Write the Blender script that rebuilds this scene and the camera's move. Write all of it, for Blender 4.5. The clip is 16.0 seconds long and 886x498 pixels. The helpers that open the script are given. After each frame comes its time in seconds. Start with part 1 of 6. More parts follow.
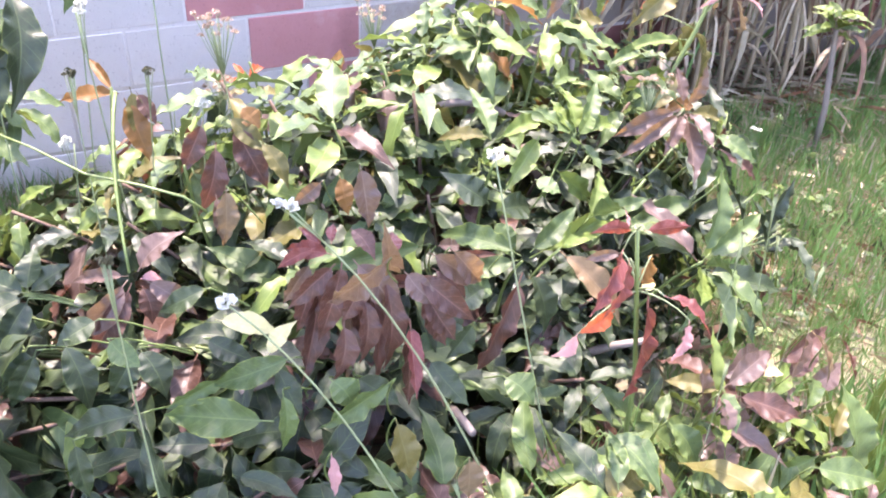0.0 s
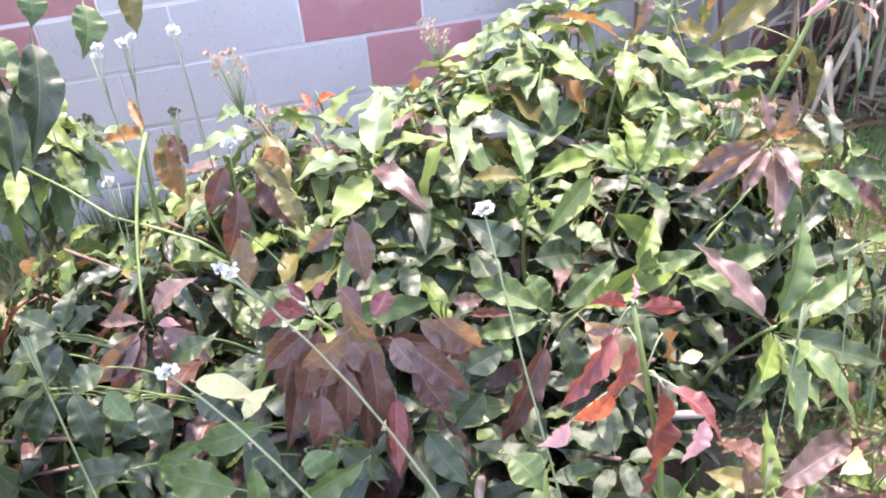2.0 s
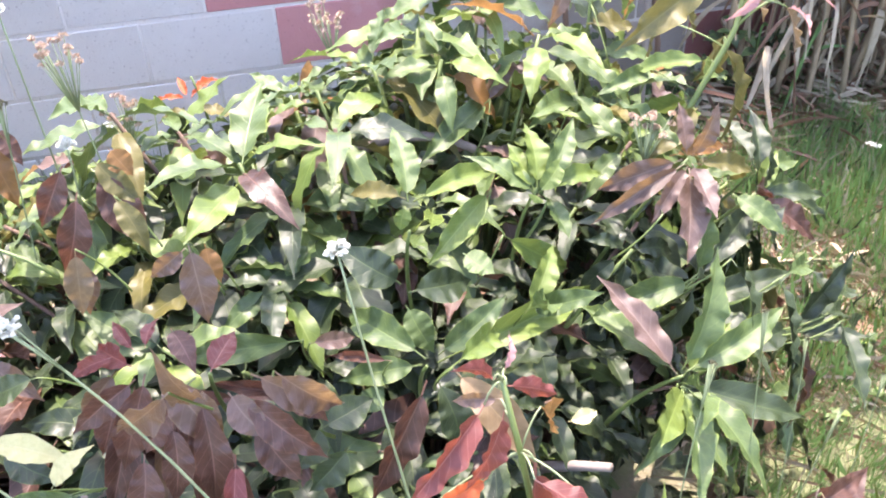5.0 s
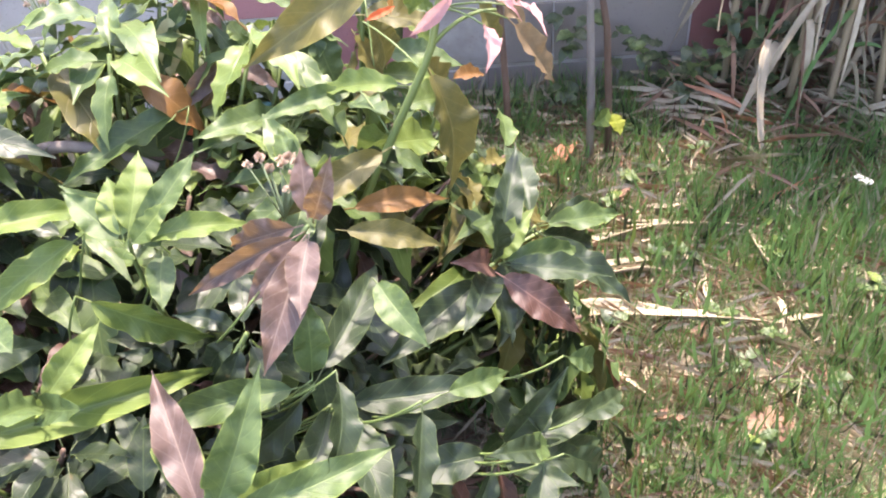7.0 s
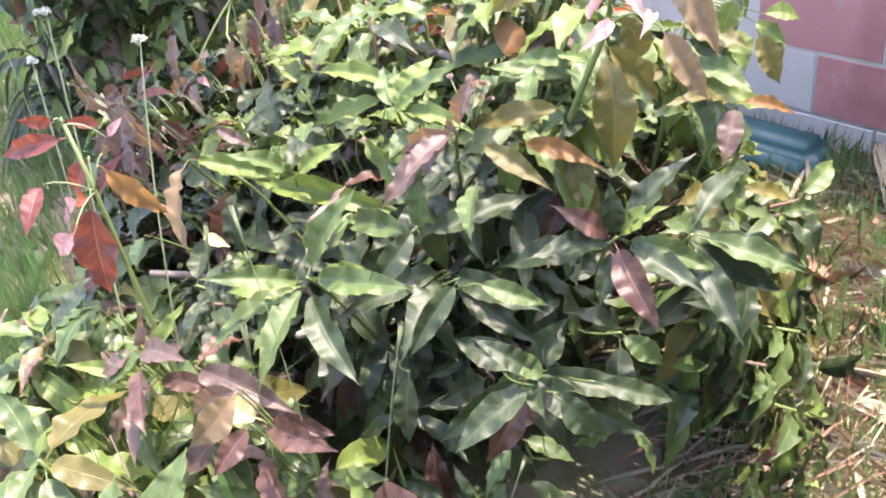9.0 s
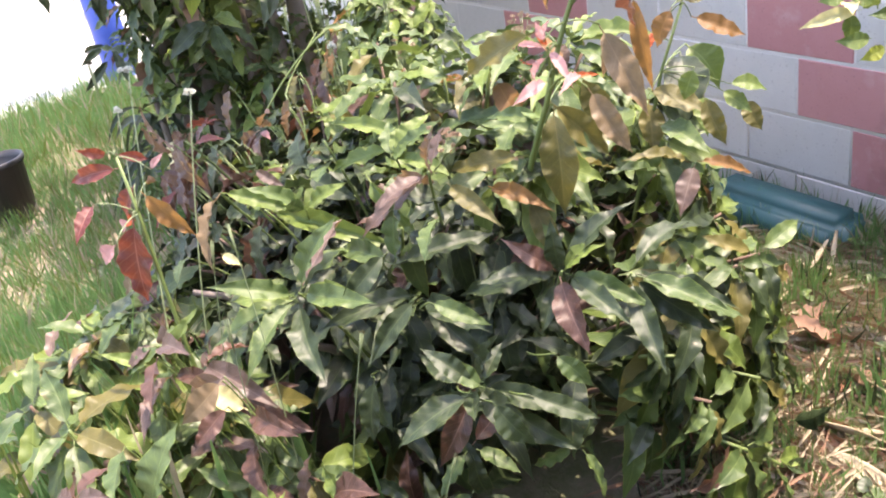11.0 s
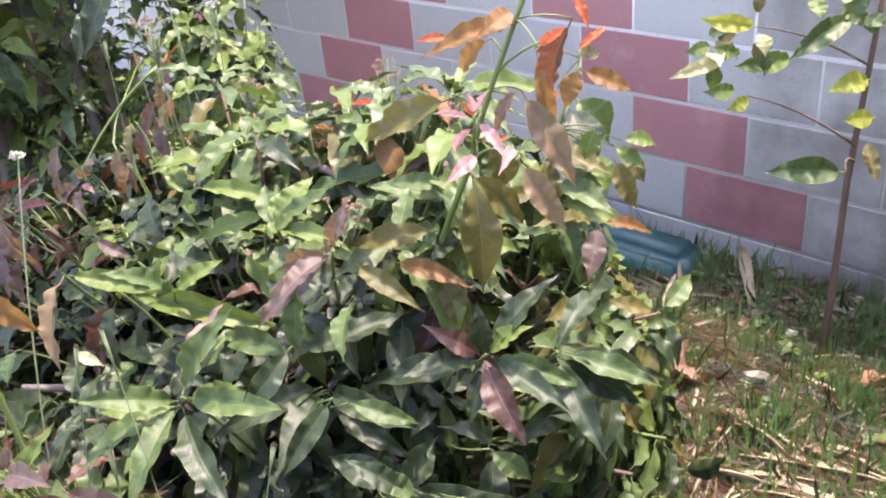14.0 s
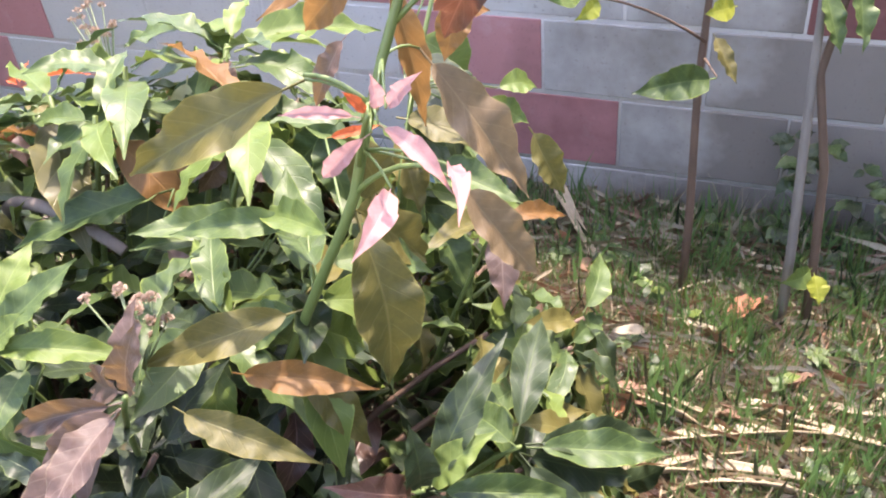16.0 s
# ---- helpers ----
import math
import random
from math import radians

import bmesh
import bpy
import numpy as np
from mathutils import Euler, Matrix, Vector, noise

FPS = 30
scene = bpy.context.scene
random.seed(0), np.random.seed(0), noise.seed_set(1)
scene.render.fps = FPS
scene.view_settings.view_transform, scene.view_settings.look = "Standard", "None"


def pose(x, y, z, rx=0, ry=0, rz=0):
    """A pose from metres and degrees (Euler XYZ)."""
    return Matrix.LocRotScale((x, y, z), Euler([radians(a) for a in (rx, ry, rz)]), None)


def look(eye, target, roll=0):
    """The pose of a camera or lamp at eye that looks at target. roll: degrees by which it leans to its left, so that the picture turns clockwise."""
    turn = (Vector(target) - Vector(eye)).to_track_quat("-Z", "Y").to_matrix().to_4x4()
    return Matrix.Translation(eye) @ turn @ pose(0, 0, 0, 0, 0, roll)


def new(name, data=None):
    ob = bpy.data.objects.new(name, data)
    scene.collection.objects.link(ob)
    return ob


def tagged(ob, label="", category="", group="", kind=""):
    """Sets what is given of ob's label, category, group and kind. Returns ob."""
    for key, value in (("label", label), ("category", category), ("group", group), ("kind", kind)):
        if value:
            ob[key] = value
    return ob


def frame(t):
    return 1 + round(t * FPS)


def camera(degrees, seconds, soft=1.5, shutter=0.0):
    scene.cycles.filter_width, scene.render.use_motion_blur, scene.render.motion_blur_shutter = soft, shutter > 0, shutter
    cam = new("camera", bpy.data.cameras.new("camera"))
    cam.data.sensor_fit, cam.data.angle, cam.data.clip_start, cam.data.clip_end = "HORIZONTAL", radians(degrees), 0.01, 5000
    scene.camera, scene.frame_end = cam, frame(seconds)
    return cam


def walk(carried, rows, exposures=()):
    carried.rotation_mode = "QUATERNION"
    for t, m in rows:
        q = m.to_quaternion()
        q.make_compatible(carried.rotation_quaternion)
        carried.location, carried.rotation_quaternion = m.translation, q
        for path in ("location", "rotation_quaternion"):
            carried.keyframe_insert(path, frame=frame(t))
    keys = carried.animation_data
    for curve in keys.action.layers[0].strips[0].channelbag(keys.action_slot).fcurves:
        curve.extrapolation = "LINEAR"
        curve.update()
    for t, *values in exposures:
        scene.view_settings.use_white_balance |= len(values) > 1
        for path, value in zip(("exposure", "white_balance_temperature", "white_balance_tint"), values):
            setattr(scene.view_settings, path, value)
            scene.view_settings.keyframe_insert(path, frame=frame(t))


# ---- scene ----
cam = camera(53.1, 16.0, soft=2.0)
PATH = [
    (0, (-0.827, -2.925, 1.747), (-0.116, -1.453, 0.595), 3.1),
    (0.5, (-0.8, -2.925, 1.737), (-0.037, -1.523, 0.532), 3.4),
    (1, (-0.764, -2.901, 1.722), (-0.007, -1.518, 0.492), 2.0),
    (1.5, (-0.585, -2.874, 1.73), (-0.113, -1.338, 0.541), -3.3),
    (2, (-0.456, -2.859, 1.732), (-0.204, -1.243, 0.581), -5.6),
    (2.5, (-0.396, -2.86, 1.727), (-0.198, -1.238, 0.575), -6.3),
    (3, (-0.374, -2.861, 1.722), (-0.149, -1.237, 0.577), -5.6),
    (5.5, (-0.236, -2.577, 1.662), (0.122, -1.044, 0.428), -1.7),
    (6, (0.071, -2.506, 1.615), (0.19, -0.912, 0.414), -5.3),
    (6.5, (0.265, -2.513, 1.635), (0.367, -0.949, 0.392), -6.7),
    (7, (0.482, -2.413, 1.585), (0.451, -0.903, 0.273), -4.5),
    (7.5, (0.721, -2.324, 1.565), (0.126, -0.942, 0.247), -7.2),
    (8, (0.982, -2.312, 1.555), (-0.086, -1.175, 0.303), -11.3),
    (8.5, (1.143, -2.343, 1.553), (-0.05, -1.235, 0.391), -10.0),
    (9, (1.295, -2.403, 1.561), (-0.071, -1.436, 0.466), -10.1),
    (11.5, (1.656, -2.308, 1.559), (0.06, -1.478, 0.684), -10.4),
    (12, (1.66, -2.306, 1.576), (0.059, -1.451, 0.736), -10.1),
    (12.5, (1.648, -2.309, 1.581), (0.06, -1.429, 0.743), -9.7),
    (13, (1.599, -2.325, 1.586), (0.063, -1.372, 0.729), -8.2),
    (13.5, (1.462, -2.35, 1.601), (0.055, -1.258, 0.691), -6.8),
    (14, (1.343, -2.368, 1.628), (0.065, -1.168, 0.667), -6.1),
    (14.5, (1.268, -2.204, 1.604), (-0.012, -1.01, 0.636), -6.1),
    (15, (1.146, -2.117, 1.585), (-0.014, -0.82, 0.599), -5.3),
    (15.5, (0.933, -2.106, 1.563), (0.069, -0.661, 0.484), -4.9),
    (16, (0.797, -2.022, 1.492), (0.131, -0.562, 0.298), -5.4),
]
walk(cam, [(t, look(eye, target, roll)) for t, eye, target, roll in PATH],
     exposures=[(0.0, 3.19, 6700, 29), (2.2, 3.03, 6700, 27), (3.0, 2.95, 6700, 27), (5.5, 3.03, 6880, 22), (7.0, 2.88, 6980, 22), (9.0, 3.00, 6980, 22), (11.5, 2.49, 7580, 20), (12.5, 2.16, 7580, 20), (13.5, 2.29, 7280, 21), (14.5, 2.76, 6880, 26), (15.2, 2.76, 6880, 26), (16.0, 2.70, 7080, 22)])

# ---- world and light ----
SUN_FROM = Vector((0.11, 0.50, 1.7)).normalized()
world = bpy.data.worlds.new("sky")
scene.world = world
world.use_nodes = True
wn = world.node_tree
sky = wn.nodes.new("ShaderNodeTexSky")
sky.sky_type = "NISHITA"
sky.sun_disc = False
sky.sun_elevation = math.asin(SUN_FROM.z)
sky.sun_rotation = math.atan2(SUN_FROM.x, SUN_FROM.y)
sky.air_density, sky.dust_density, sky.ozone_density = 1.0, 2.0, 1.0
wn.links.new(sky.outputs["Color"], wn.nodes["Background"].inputs["Color"])
wn.nodes["Background"].inputs["Strength"].default_value = 0.18
sun = new("sun", bpy.data.lights.new("sun", "SUN"))
sun.data.energy, sun.data.angle, sun.data.color = 2.0, radians(0.53), (1.0, 0.95, 0.87)
sun.matrix_world = look(SUN_FROM * 20, (0, 0, 0))


# ---- materials ----
class Nodes:
    """Short-hand for a node material."""

    def __init__(self, name):
        self.mat = bpy.data.materials.new(name)
        self.mat.use_nodes = True
        self.tree = self.mat.node_tree
        self.bsdf = self.tree.nodes["Principled BSDF"]
        self.out = self.tree.nodes["Material Output"]

    def add(self, kind, **inputs):
        node = self.tree.nodes.new("ShaderNode" + kind)
        for key, value in inputs.items():
            self.put(node.inputs[key.replace("_", " ")], value)
        return node

    def put(self, socket, value):
        if isinstance(value, bpy.types.NodeSocket):
            self.tree.links.new(value, socket)
        else:
            socket.default_value = value

    def math(self, op, a, b=0.0, c=0.0):
        node = self.tree.nodes.new("ShaderNodeMath")
        node.operation = op
        for n, value in enumerate((a, b, c)):
            self.put(node.inputs[n], value)
        return node.outputs[0]

    def mix(self, fac, a, b, blend="MIX"):
        node = self.tree.nodes.new("ShaderNodeMix")
        node.data_type, node.blend_type = "RGBA", blend
        self.put(node.inputs[0], fac)
        self.put(node.inputs[6], a if isinstance(a, bpy.types.NodeSocket) else (*a, 1))
        self.put(node.inputs[7], b if isinstance(b, bpy.types.NodeSocket) else (*b, 1))
        return node.outputs[2]

    def ramp(self, fac, *stops):
        node = self.tree.nodes.new("ShaderNodeValToRGB")
        ends = node.color_ramp.elements
        while len(ends) < len(stops):
            ends.new(0.5)
        for end, (at, colour) in zip(ends, stops):
            end.position = at
            end.color = (*colour, 1) if isinstance(colour, tuple) else (colour, colour, colour, 1)
        self.put(node.inputs[0], fac)
        return node.outputs[0]

    def noise(self, scale, detail=4.0, rough=0.55, vector=None):
        node = self.add("TexNoise", Scale=scale, Detail=detail, Roughness=rough)
        if vector:
            self.put(node.inputs["Vector"], vector)
        return node.outputs["Fac"]

    def coord(self, kind="Object"):
        return self.tree.nodes.new("ShaderNodeTexCoord").outputs[kind]

    def bump(self, height, strength=0.3, distance=0.01):
        node = self.add("Bump", Strength=strength, Distance=distance)
        self.put(node.inputs["Height"], height)
        self.put(self.bsdf.inputs["Normal"], node.outputs[0])

    def set(self, **values):
        for key, value in values.items():
            self.put(self.bsdf.inputs[key.replace("_", " ")], value)
        return self


def leaf_material(name, dark, light, vein, edge, rough=0.42, glow=0.2, veins=0.28, through_blade=None):
    """A leaf blade: its own shade, pale midrib and side veins by the blade's own coordinates, pale margin, light through the blade."""
    n = Nodes(name)
    uv = n.tree.nodes.new("ShaderNodeUVMap").outputs[0]
    sep = n.add("SeparateXYZ", Vector=uv)
    across = n.math("ABSOLUTE", n.math("SUBTRACT", n.math("MULTIPLY", sep.outputs[0], 2.0), 1.0))
    along = sep.outputs[1]
    shade = n.math("ADD", n.math("MULTIPLY", n.add("ObjectInfo").outputs["Random"], 0.5),
                   n.math("MULTIPLY", n.add("NewGeometry").outputs["Random Per Island"], 0.5))
    pos = n.coord("Object")
    blotch = n.noise(22.0, 6.0, 0.65, pos)
    fine = n.noise(160.0, 3.0, 0.6, pos)
    base = n.mix(n.math("ADD", n.math("MULTIPLY", shade, 0.75), n.math("MULTIPLY", n.math("SUBTRACT", blotch, 0.42), 1.3)), dark, light)
    side = n.math("SINE", n.math("MULTIPLY", n.math("SUBTRACT", along, n.math("MULTIPLY", across, 0.20)), 50.0))
    side = n.ramp(side, (0.94, 0.0), (1.0, 1.0))
    mid = n.ramp(across, (0.018, 1.0), (0.060, 0.0))
    lines = n.math("MAXIMUM", n.math("MULTIPLY", side, 0.55), mid)
    col = n.mix(n.math("MULTIPLY", lines, veins), base, vein)
    rim = n.ramp(n.math("ADD", across, n.math("MULTIPLY", n.math("SUBTRACT", blotch, 0.5), 0.25)), (0.93, 0.0), (1.0, 1.0))
    col = n.mix(n.math("MULTIPLY", rim, 0.5), col, edge)
    spots = n.ramp(n.noise(55.0, 2.0, 0.5, pos), (0.70, 0.0), (0.76, 1.0))
    col = n.mix(n.math("MULTIPLY", spots, 0.35), col, (0.16, 0.10, 0.04))
    n.set(Base_Color=col, Roughness=n.math("ADD", n.math("MULTIPLY", blotch, 0.40), rough - 0.17), Specular_IOR_Level=0.40)
    n.bump(n.math("SUBTRACT", n.math("MULTIPLY", fine, 0.25), n.math("MULTIPLY", lines, 0.5)), 0.35, 0.004)
    trans = n.add("BsdfTranslucent", Color=n.mix(0.45, col, light) if through_blade is None else n.mix(0.75, col, through_blade))
    both = n.add("MixShader")
    n.put(both.inputs[0], glow)
    n.put(both.inputs[1], n.bsdf.outputs[0])
    n.put(both.inputs[2], trans.outputs[0])
    n.put(n.out.inputs["Surface"], both.outputs[0])
    return n.mat


LEAF = {
    "green": leaf_material("leaf_green", (0.028, 0.052, 0.018), (0.094, 0.138, 0.040), (0.22, 0.29, 0.09), (0.30, 0.37, 0.07), glow=0.17),
    # Deep green: some leaves' own colour, also given to green leaves in shade.
    "deep": leaf_material("leaf_deep_and_shaded", (0.011, 0.020, 0.009), (0.034, 0.052, 0.019), (0.13, 0.17, 0.06), (0.14, 0.18, 0.045), glow=0.06),
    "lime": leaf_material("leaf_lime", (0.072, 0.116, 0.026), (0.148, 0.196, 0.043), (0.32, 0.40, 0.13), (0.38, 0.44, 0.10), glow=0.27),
    "olive": leaf_material("leaf_olive", (0.060, 0.060, 0.018), (0.150, 0.128, 0.034), (0.28, 0.25, 0.10), (0.30, 0.26, 0.07), glow=0.27),
    "tan": leaf_material("leaf_tan", (0.12, 0.085, 0.045), (0.24, 0.165, 0.090), (0.36, 0.27, 0.15), (0.34, 0.25, 0.10), glow=0.35),
    "maroon": leaf_material("leaf_maroon", (0.028, 0.015, 0.011), (0.122, 0.062, 0.045), (0.28, 0.16, 0.12), (0.20, 0.10, 0.06), rough=0.36, veins=0.5, glow=0.24, through_blade=(0.22, 0.075, 0.04)),
}
LEAF.update({
    "purple": leaf_material("leaf_purple", (0.052, 0.036, 0.030), (0.158, 0.104, 0.090), (0.34, 0.25, 0.19), (0.28, 0.20, 0.12), rough=0.36, veins=0.45, glow=0.30, through_blade=(0.34, 0.19, 0.055)),
    "red": leaf_material("leaf_red", (0.070, 0.020, 0.018), (0.175, 0.050, 0.044), (0.50, 0.24, 0.18), (0.40, 0.14, 0.08), veins=0.45, glow=0.30, through_blade=(0.40, 0.09, 0.04)),
    "copper": leaf_material("leaf_copper", (0.15, 0.074, 0.024), (0.27, 0.138, 0.044), (0.46, 0.27, 0.10), (0.42, 0.26, 0.08), glow=0.42),
    "orange": leaf_material("leaf_orange", (0.42, 0.075, 0.025), (0.58, 0.14, 0.05), (0.62, 0.28, 0.12), (0.60, 0.22, 0.08), glow=0.45),
    "pink": leaf_material("leaf_pink", (0.40, 0.18, 0.175), (0.55, 0.31, 0.295), (0.66, 0.45, 0.40), (0.58, 0.30, 0.22), glow=0.4),
})
LEAF.update({
    "cream": leaf_material("leaf_cream", (0.42, 0.40, 0.17), (0.60, 0.55, 0.30), (0.62, 0.58, 0.36), (0.46, 0.36, 0.14), rough=0.5, glow=0.35),
    "lemon": leaf_material("leaf_yellowing", (0.19, 0.23, 0.03), (0.36, 0.37, 0.05), (0.55, 0.52, 0.16), (0.40, 0.30, 0.05), glow=0.4),
    "rust": leaf_material("leaf_rust", (0.28, 0.115, 0.06), (0.44, 0.21, 0.125), (0.40, 0.16, 0.08), (0.34, 0.12, 0.05), rough=0.7, glow=0.12),
    "dry": leaf_material("leaf_dry", (0.13, 0.075, 0.050), (0.28, 0.165, 0.110), (0.30, 0.16, 0.08), (0.26, 0.13, 0.06), rough=0.75, glow=0.1, veins=0.6),
    "grass": leaf_material("grass_blade", (0.070, 0.160, 0.045), (0.175, 0.310, 0.105), (0.30, 0.40, 0.16), (0.22, 0.32, 0.10), rough=0.5, glow=0.4, veins=0.3),
    "straw": leaf_material("straw", (0.20, 0.160, 0.105), (0.46, 0.39, 0.28), (0.50, 0.40, 0.24), (0.42, 0.32, 0.18), rough=0.7, glow=0.1, veins=0.3),
})


def bark_material(name, dark, light, scale=60.0, rough=0.75):
    n = Nodes(name)
    pos = n.coord("Object")
    stretch = n.add("Mapping", Vector=pos)
    stretch.inputs["Scale"].default_value = (1, 1, 0.25)
    a = n.noise(scale, 6.0, 0.65, stretch.outputs[0])
    b = n.noise(scale * 0.15, 3.0, 0.5, pos)
    n.set(Base_Color=n.mix(n.math("ADD", n.math("MULTIPLY", a, 0.8), n.math("MULTIPLY", n.math("SUBTRACT", b, 0.5), 0.8)), dark, light), Roughness=rough)
    n.bump(a, 0.5, 0.004)
    return n.mat


CANE = bark_material("dry_cane_skin", (0.17, 0.125, 0.075), (0.42, 0.33, 0.21), 40.0, 0.6)
STEM_GREEN = bark_material("green_stem", (0.070, 0.105, 0.028), (0.17, 0.22, 0.065), 45.0, 0.45)
STEM_WEED = bark_material("weed_stem", (0.12, 0.16, 0.07), (0.30, 0.34, 0.18), 80.0, 0.6)
STEM_BROWN = bark_material("brown_twig", (0.07, 0.042, 0.028), (0.19, 0.12, 0.085), 70.0, 0.8)
BARK_GREY = bark_material("grey_bark", (0.12, 0.095, 0.08), (0.32, 0.265, 0.225), 50.0, 0.85)
BARK_PALE = bark_material("pale_bark", (0.14, 0.12, 0.105), (0.32, 0.28, 0.25), 50.0, 0.8)


def block_material(name, dark, light, tint, shading=0.95):
    """Rough pressed concrete: fine pits, broad stains, run marks."""
    n = Nodes(name)
    pos = n.coord("Object")
    rnd = n.add("ObjectInfo").outputs["Random"]
    shift = n.add("VectorMath", Vector=pos)
    n.put(shift.inputs[1], n.add("CombineXYZ", X=n.math("MULTIPLY", rnd, 7.0), Y=rnd, Z=n.math("MULTIPLY", rnd, 13.0)).outputs[0])
    p = shift.outputs[0]
    broad, mid, fine = n.noise(4.0, 4.0, 0.6, p), n.noise(26.0, 5.0, 0.65, p), n.noise(260.0, 3.0, 0.7, p)
    mixed = n.math("ADD", n.math("MULTIPLY", broad, 0.7), n.math("MULTIPLY", mid, 0.35))
    mixed = n.math("ADD", n.math("SUBTRACT", mixed, 0.1), n.math("MULTIPLY", n.math("SUBTRACT", rnd, 0.5), 0.35))
    col = n.mix(mixed, dark, light)
    stain = n.ramp(n.noise(9.0, 5.0, 0.7, p), (0.56, 0.0), (0.74, 1.0))
    col = n.mix(n.math("MULTIPLY", stain, 0.4), col, tint)
    # Wall darkens brownish towards +x: shade there put into the colour, blotchy edge.
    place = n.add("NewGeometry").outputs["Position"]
    right_shade = n.math("ADD", n.math("MULTIPLY", n.add("SeparateXYZ", Vector=place).outputs[0], 0.55), n.math("MULTIPLY", n.noise(2.2, 5.0, 0.6, place), 1.1))
    col = n.mix(n.math("MULTIPLY", n.ramp(right_shade, (0.60, 0.0), (0.92, 1.0)), shading), col, n.mix(0.80, col, (0.19, 0.145, 0.11), "MULTIPLY"))
    pits = n.ramp(n.noise(120.0, 2.0, 0.5, p), (0.30, 1.0), (0.36, 0.0))
    col = n.mix(n.math("MULTIPLY", pits, 0.28), col, (0.12, 0.07, 0.07))
    n.set(Base_Color=col, Roughness=0.92, Specular_IOR_Level=0.25)
    n.bump(n.math("SUBTRACT", n.math("ADD", n.math("MULTIPLY", fine, 0.5), mid), n.math("MULTIPLY", pits, 0.8)), 0.45, 0.004)
    return n.mat


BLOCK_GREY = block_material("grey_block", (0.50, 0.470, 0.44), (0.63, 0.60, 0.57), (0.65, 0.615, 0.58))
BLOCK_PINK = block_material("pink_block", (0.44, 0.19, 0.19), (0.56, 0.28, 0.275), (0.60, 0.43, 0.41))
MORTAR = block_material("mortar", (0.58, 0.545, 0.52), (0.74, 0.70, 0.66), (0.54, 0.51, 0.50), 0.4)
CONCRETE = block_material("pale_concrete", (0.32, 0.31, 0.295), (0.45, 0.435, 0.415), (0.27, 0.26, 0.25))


def ground_material():
    n = Nodes("soil")
    pos = n.coord("Object")
    a, b, c = n.noise(1.6, 4.0, 0.6, pos), n.noise(11.0, 6.0, 0.7, pos), n.noise(90.0, 4.0, 0.7, pos)
    soil = n.mix(n.math("ADD", n.math("MULTIPLY", b, 0.6), n.math("MULTIPLY", c, 0.4)), (0.15, 0.112, 0.084), (0.40, 0.315, 0.245))
    green = n.mix(c, (0.045, 0.075, 0.025), (0.12, 0.16, 0.055))
    fac = n.ramp(n.math("ADD", n.math("MULTIPLY", a, 0.6), n.math("MULTIPLY", b, 0.5)), (0.46, 0.0), (0.62, 1.0))
    col = n.mix(n.math("MULTIPLY", fac, 0.75), soil, green)
    n.set(Base_Color=col, Roughness=0.95, Specular_IOR_Level=0.2)
    n.bump(n.math("ADD", b, n.math("MULTIPLY", c, 0.4)), 0.8, 0.02)
    return n.mat


SOIL = ground_material()


def plain_material(name, a, b, rough=0.5, scale=20.0, metal=0.0):
    n = Nodes(name)
    pos = n.coord("Object")
    f = n.math("ADD", n.math("MULTIPLY", n.noise(scale, 5.0, 0.6, pos), 0.7), n.math("MULTIPLY", n.noise(scale * 9, 3.0, 0.6, pos), 0.3))
    n.set(Base_Color=n.mix(f, a, b), Roughness=n.math("ADD", n.math("MULTIPLY", f, 0.3), rough - 0.15), Metallic=metal)
    n.bump(f, 0.15, 0.003)
    return n.mat


TEAL = plain_material("teal_plastic", (0.012, 0.060, 0.068), (0.028, 0.105, 0.112), 0.45)
BLUE = plain_material("blue_plastic", (0.03, 0.07, 0.36), (0.06, 0.12, 0.50), 0.45)
BLACK = plain_material("black_rubber", (0.010, 0.010, 0.012), (0.025, 0.025, 0.028), 0.5)
WHITE_PETAL = plain_material("white_petal", (0.48, 0.48, 0.40), (0.68, 0.68, 0.60), 0.7, 200.0)
TAN_PETAL = plain_material("withered_floret", (0.30, 0.20, 0.13), (0.55, 0.42, 0.32), 0.8, 200.0)
BUD = plain_material("dark_bud", (0.05, 0.05, 0.025), (0.13, 0.12, 0.06), 0.7, 200.0)


# ---- helpers for building ----
RNG = random.Random(11)


def rnd(a, b):
    return RNG.uniform(a, b)


def lift(x, y):
    """Height of the ground."""
    h = 0.085 + 0.07 * math.exp(-((x - 0.7) ** 2) / 1.2 - ((y + 0.65) ** 2) / 0.5)
    return h + 0.018 * noise.noise(Vector((x * 1.7, y * 1.7, 3.0))) + 0.008 * noise.noise(Vector((x * 6, y * 6, 8.0)))


def mesh_of(name, verts, faces, mat, uvs=None, smooth=True):
    me = bpy.data.meshes.new(name)
    me.from_pydata(verts, [], faces)
    me.materials.append(mat)
    if uvs is not None:
        layer = me.uv_layers.new(name="UVMap")
        loops = np.empty(len(me.loops), dtype=np.int32)
        me.loops.foreach_get("vertex_index", loops)
        layer.data.foreach_set("uv", np.asarray(uvs, dtype=np.float32)[loops].ravel())
    if smooth:
        me.polygons.foreach_set("use_smooth", [True] * len(me.polygons))
    me.update()
    return me


def thing(name, label, category, group="", at=(0, 0, 0)):
    ob = new(name)
    ob.empty_display_size = 0.05
    ob.location = at
    return tagged(ob, label, category, group)


def attach(name, me, parent, m=None, label=""):
    """A mesh as one part under a thing or a part; m is its pose in the world."""
    ob = new(name, me)
    ob.parent = parent
    base = parent.matrix_basis if parent.parent is None else parent.parent.matrix_basis @ parent.matrix_basis
    ob.matrix_basis = base.inverted() @ (m or Matrix.Identity(4))
    if label:
        ob["label"] = label
    return ob


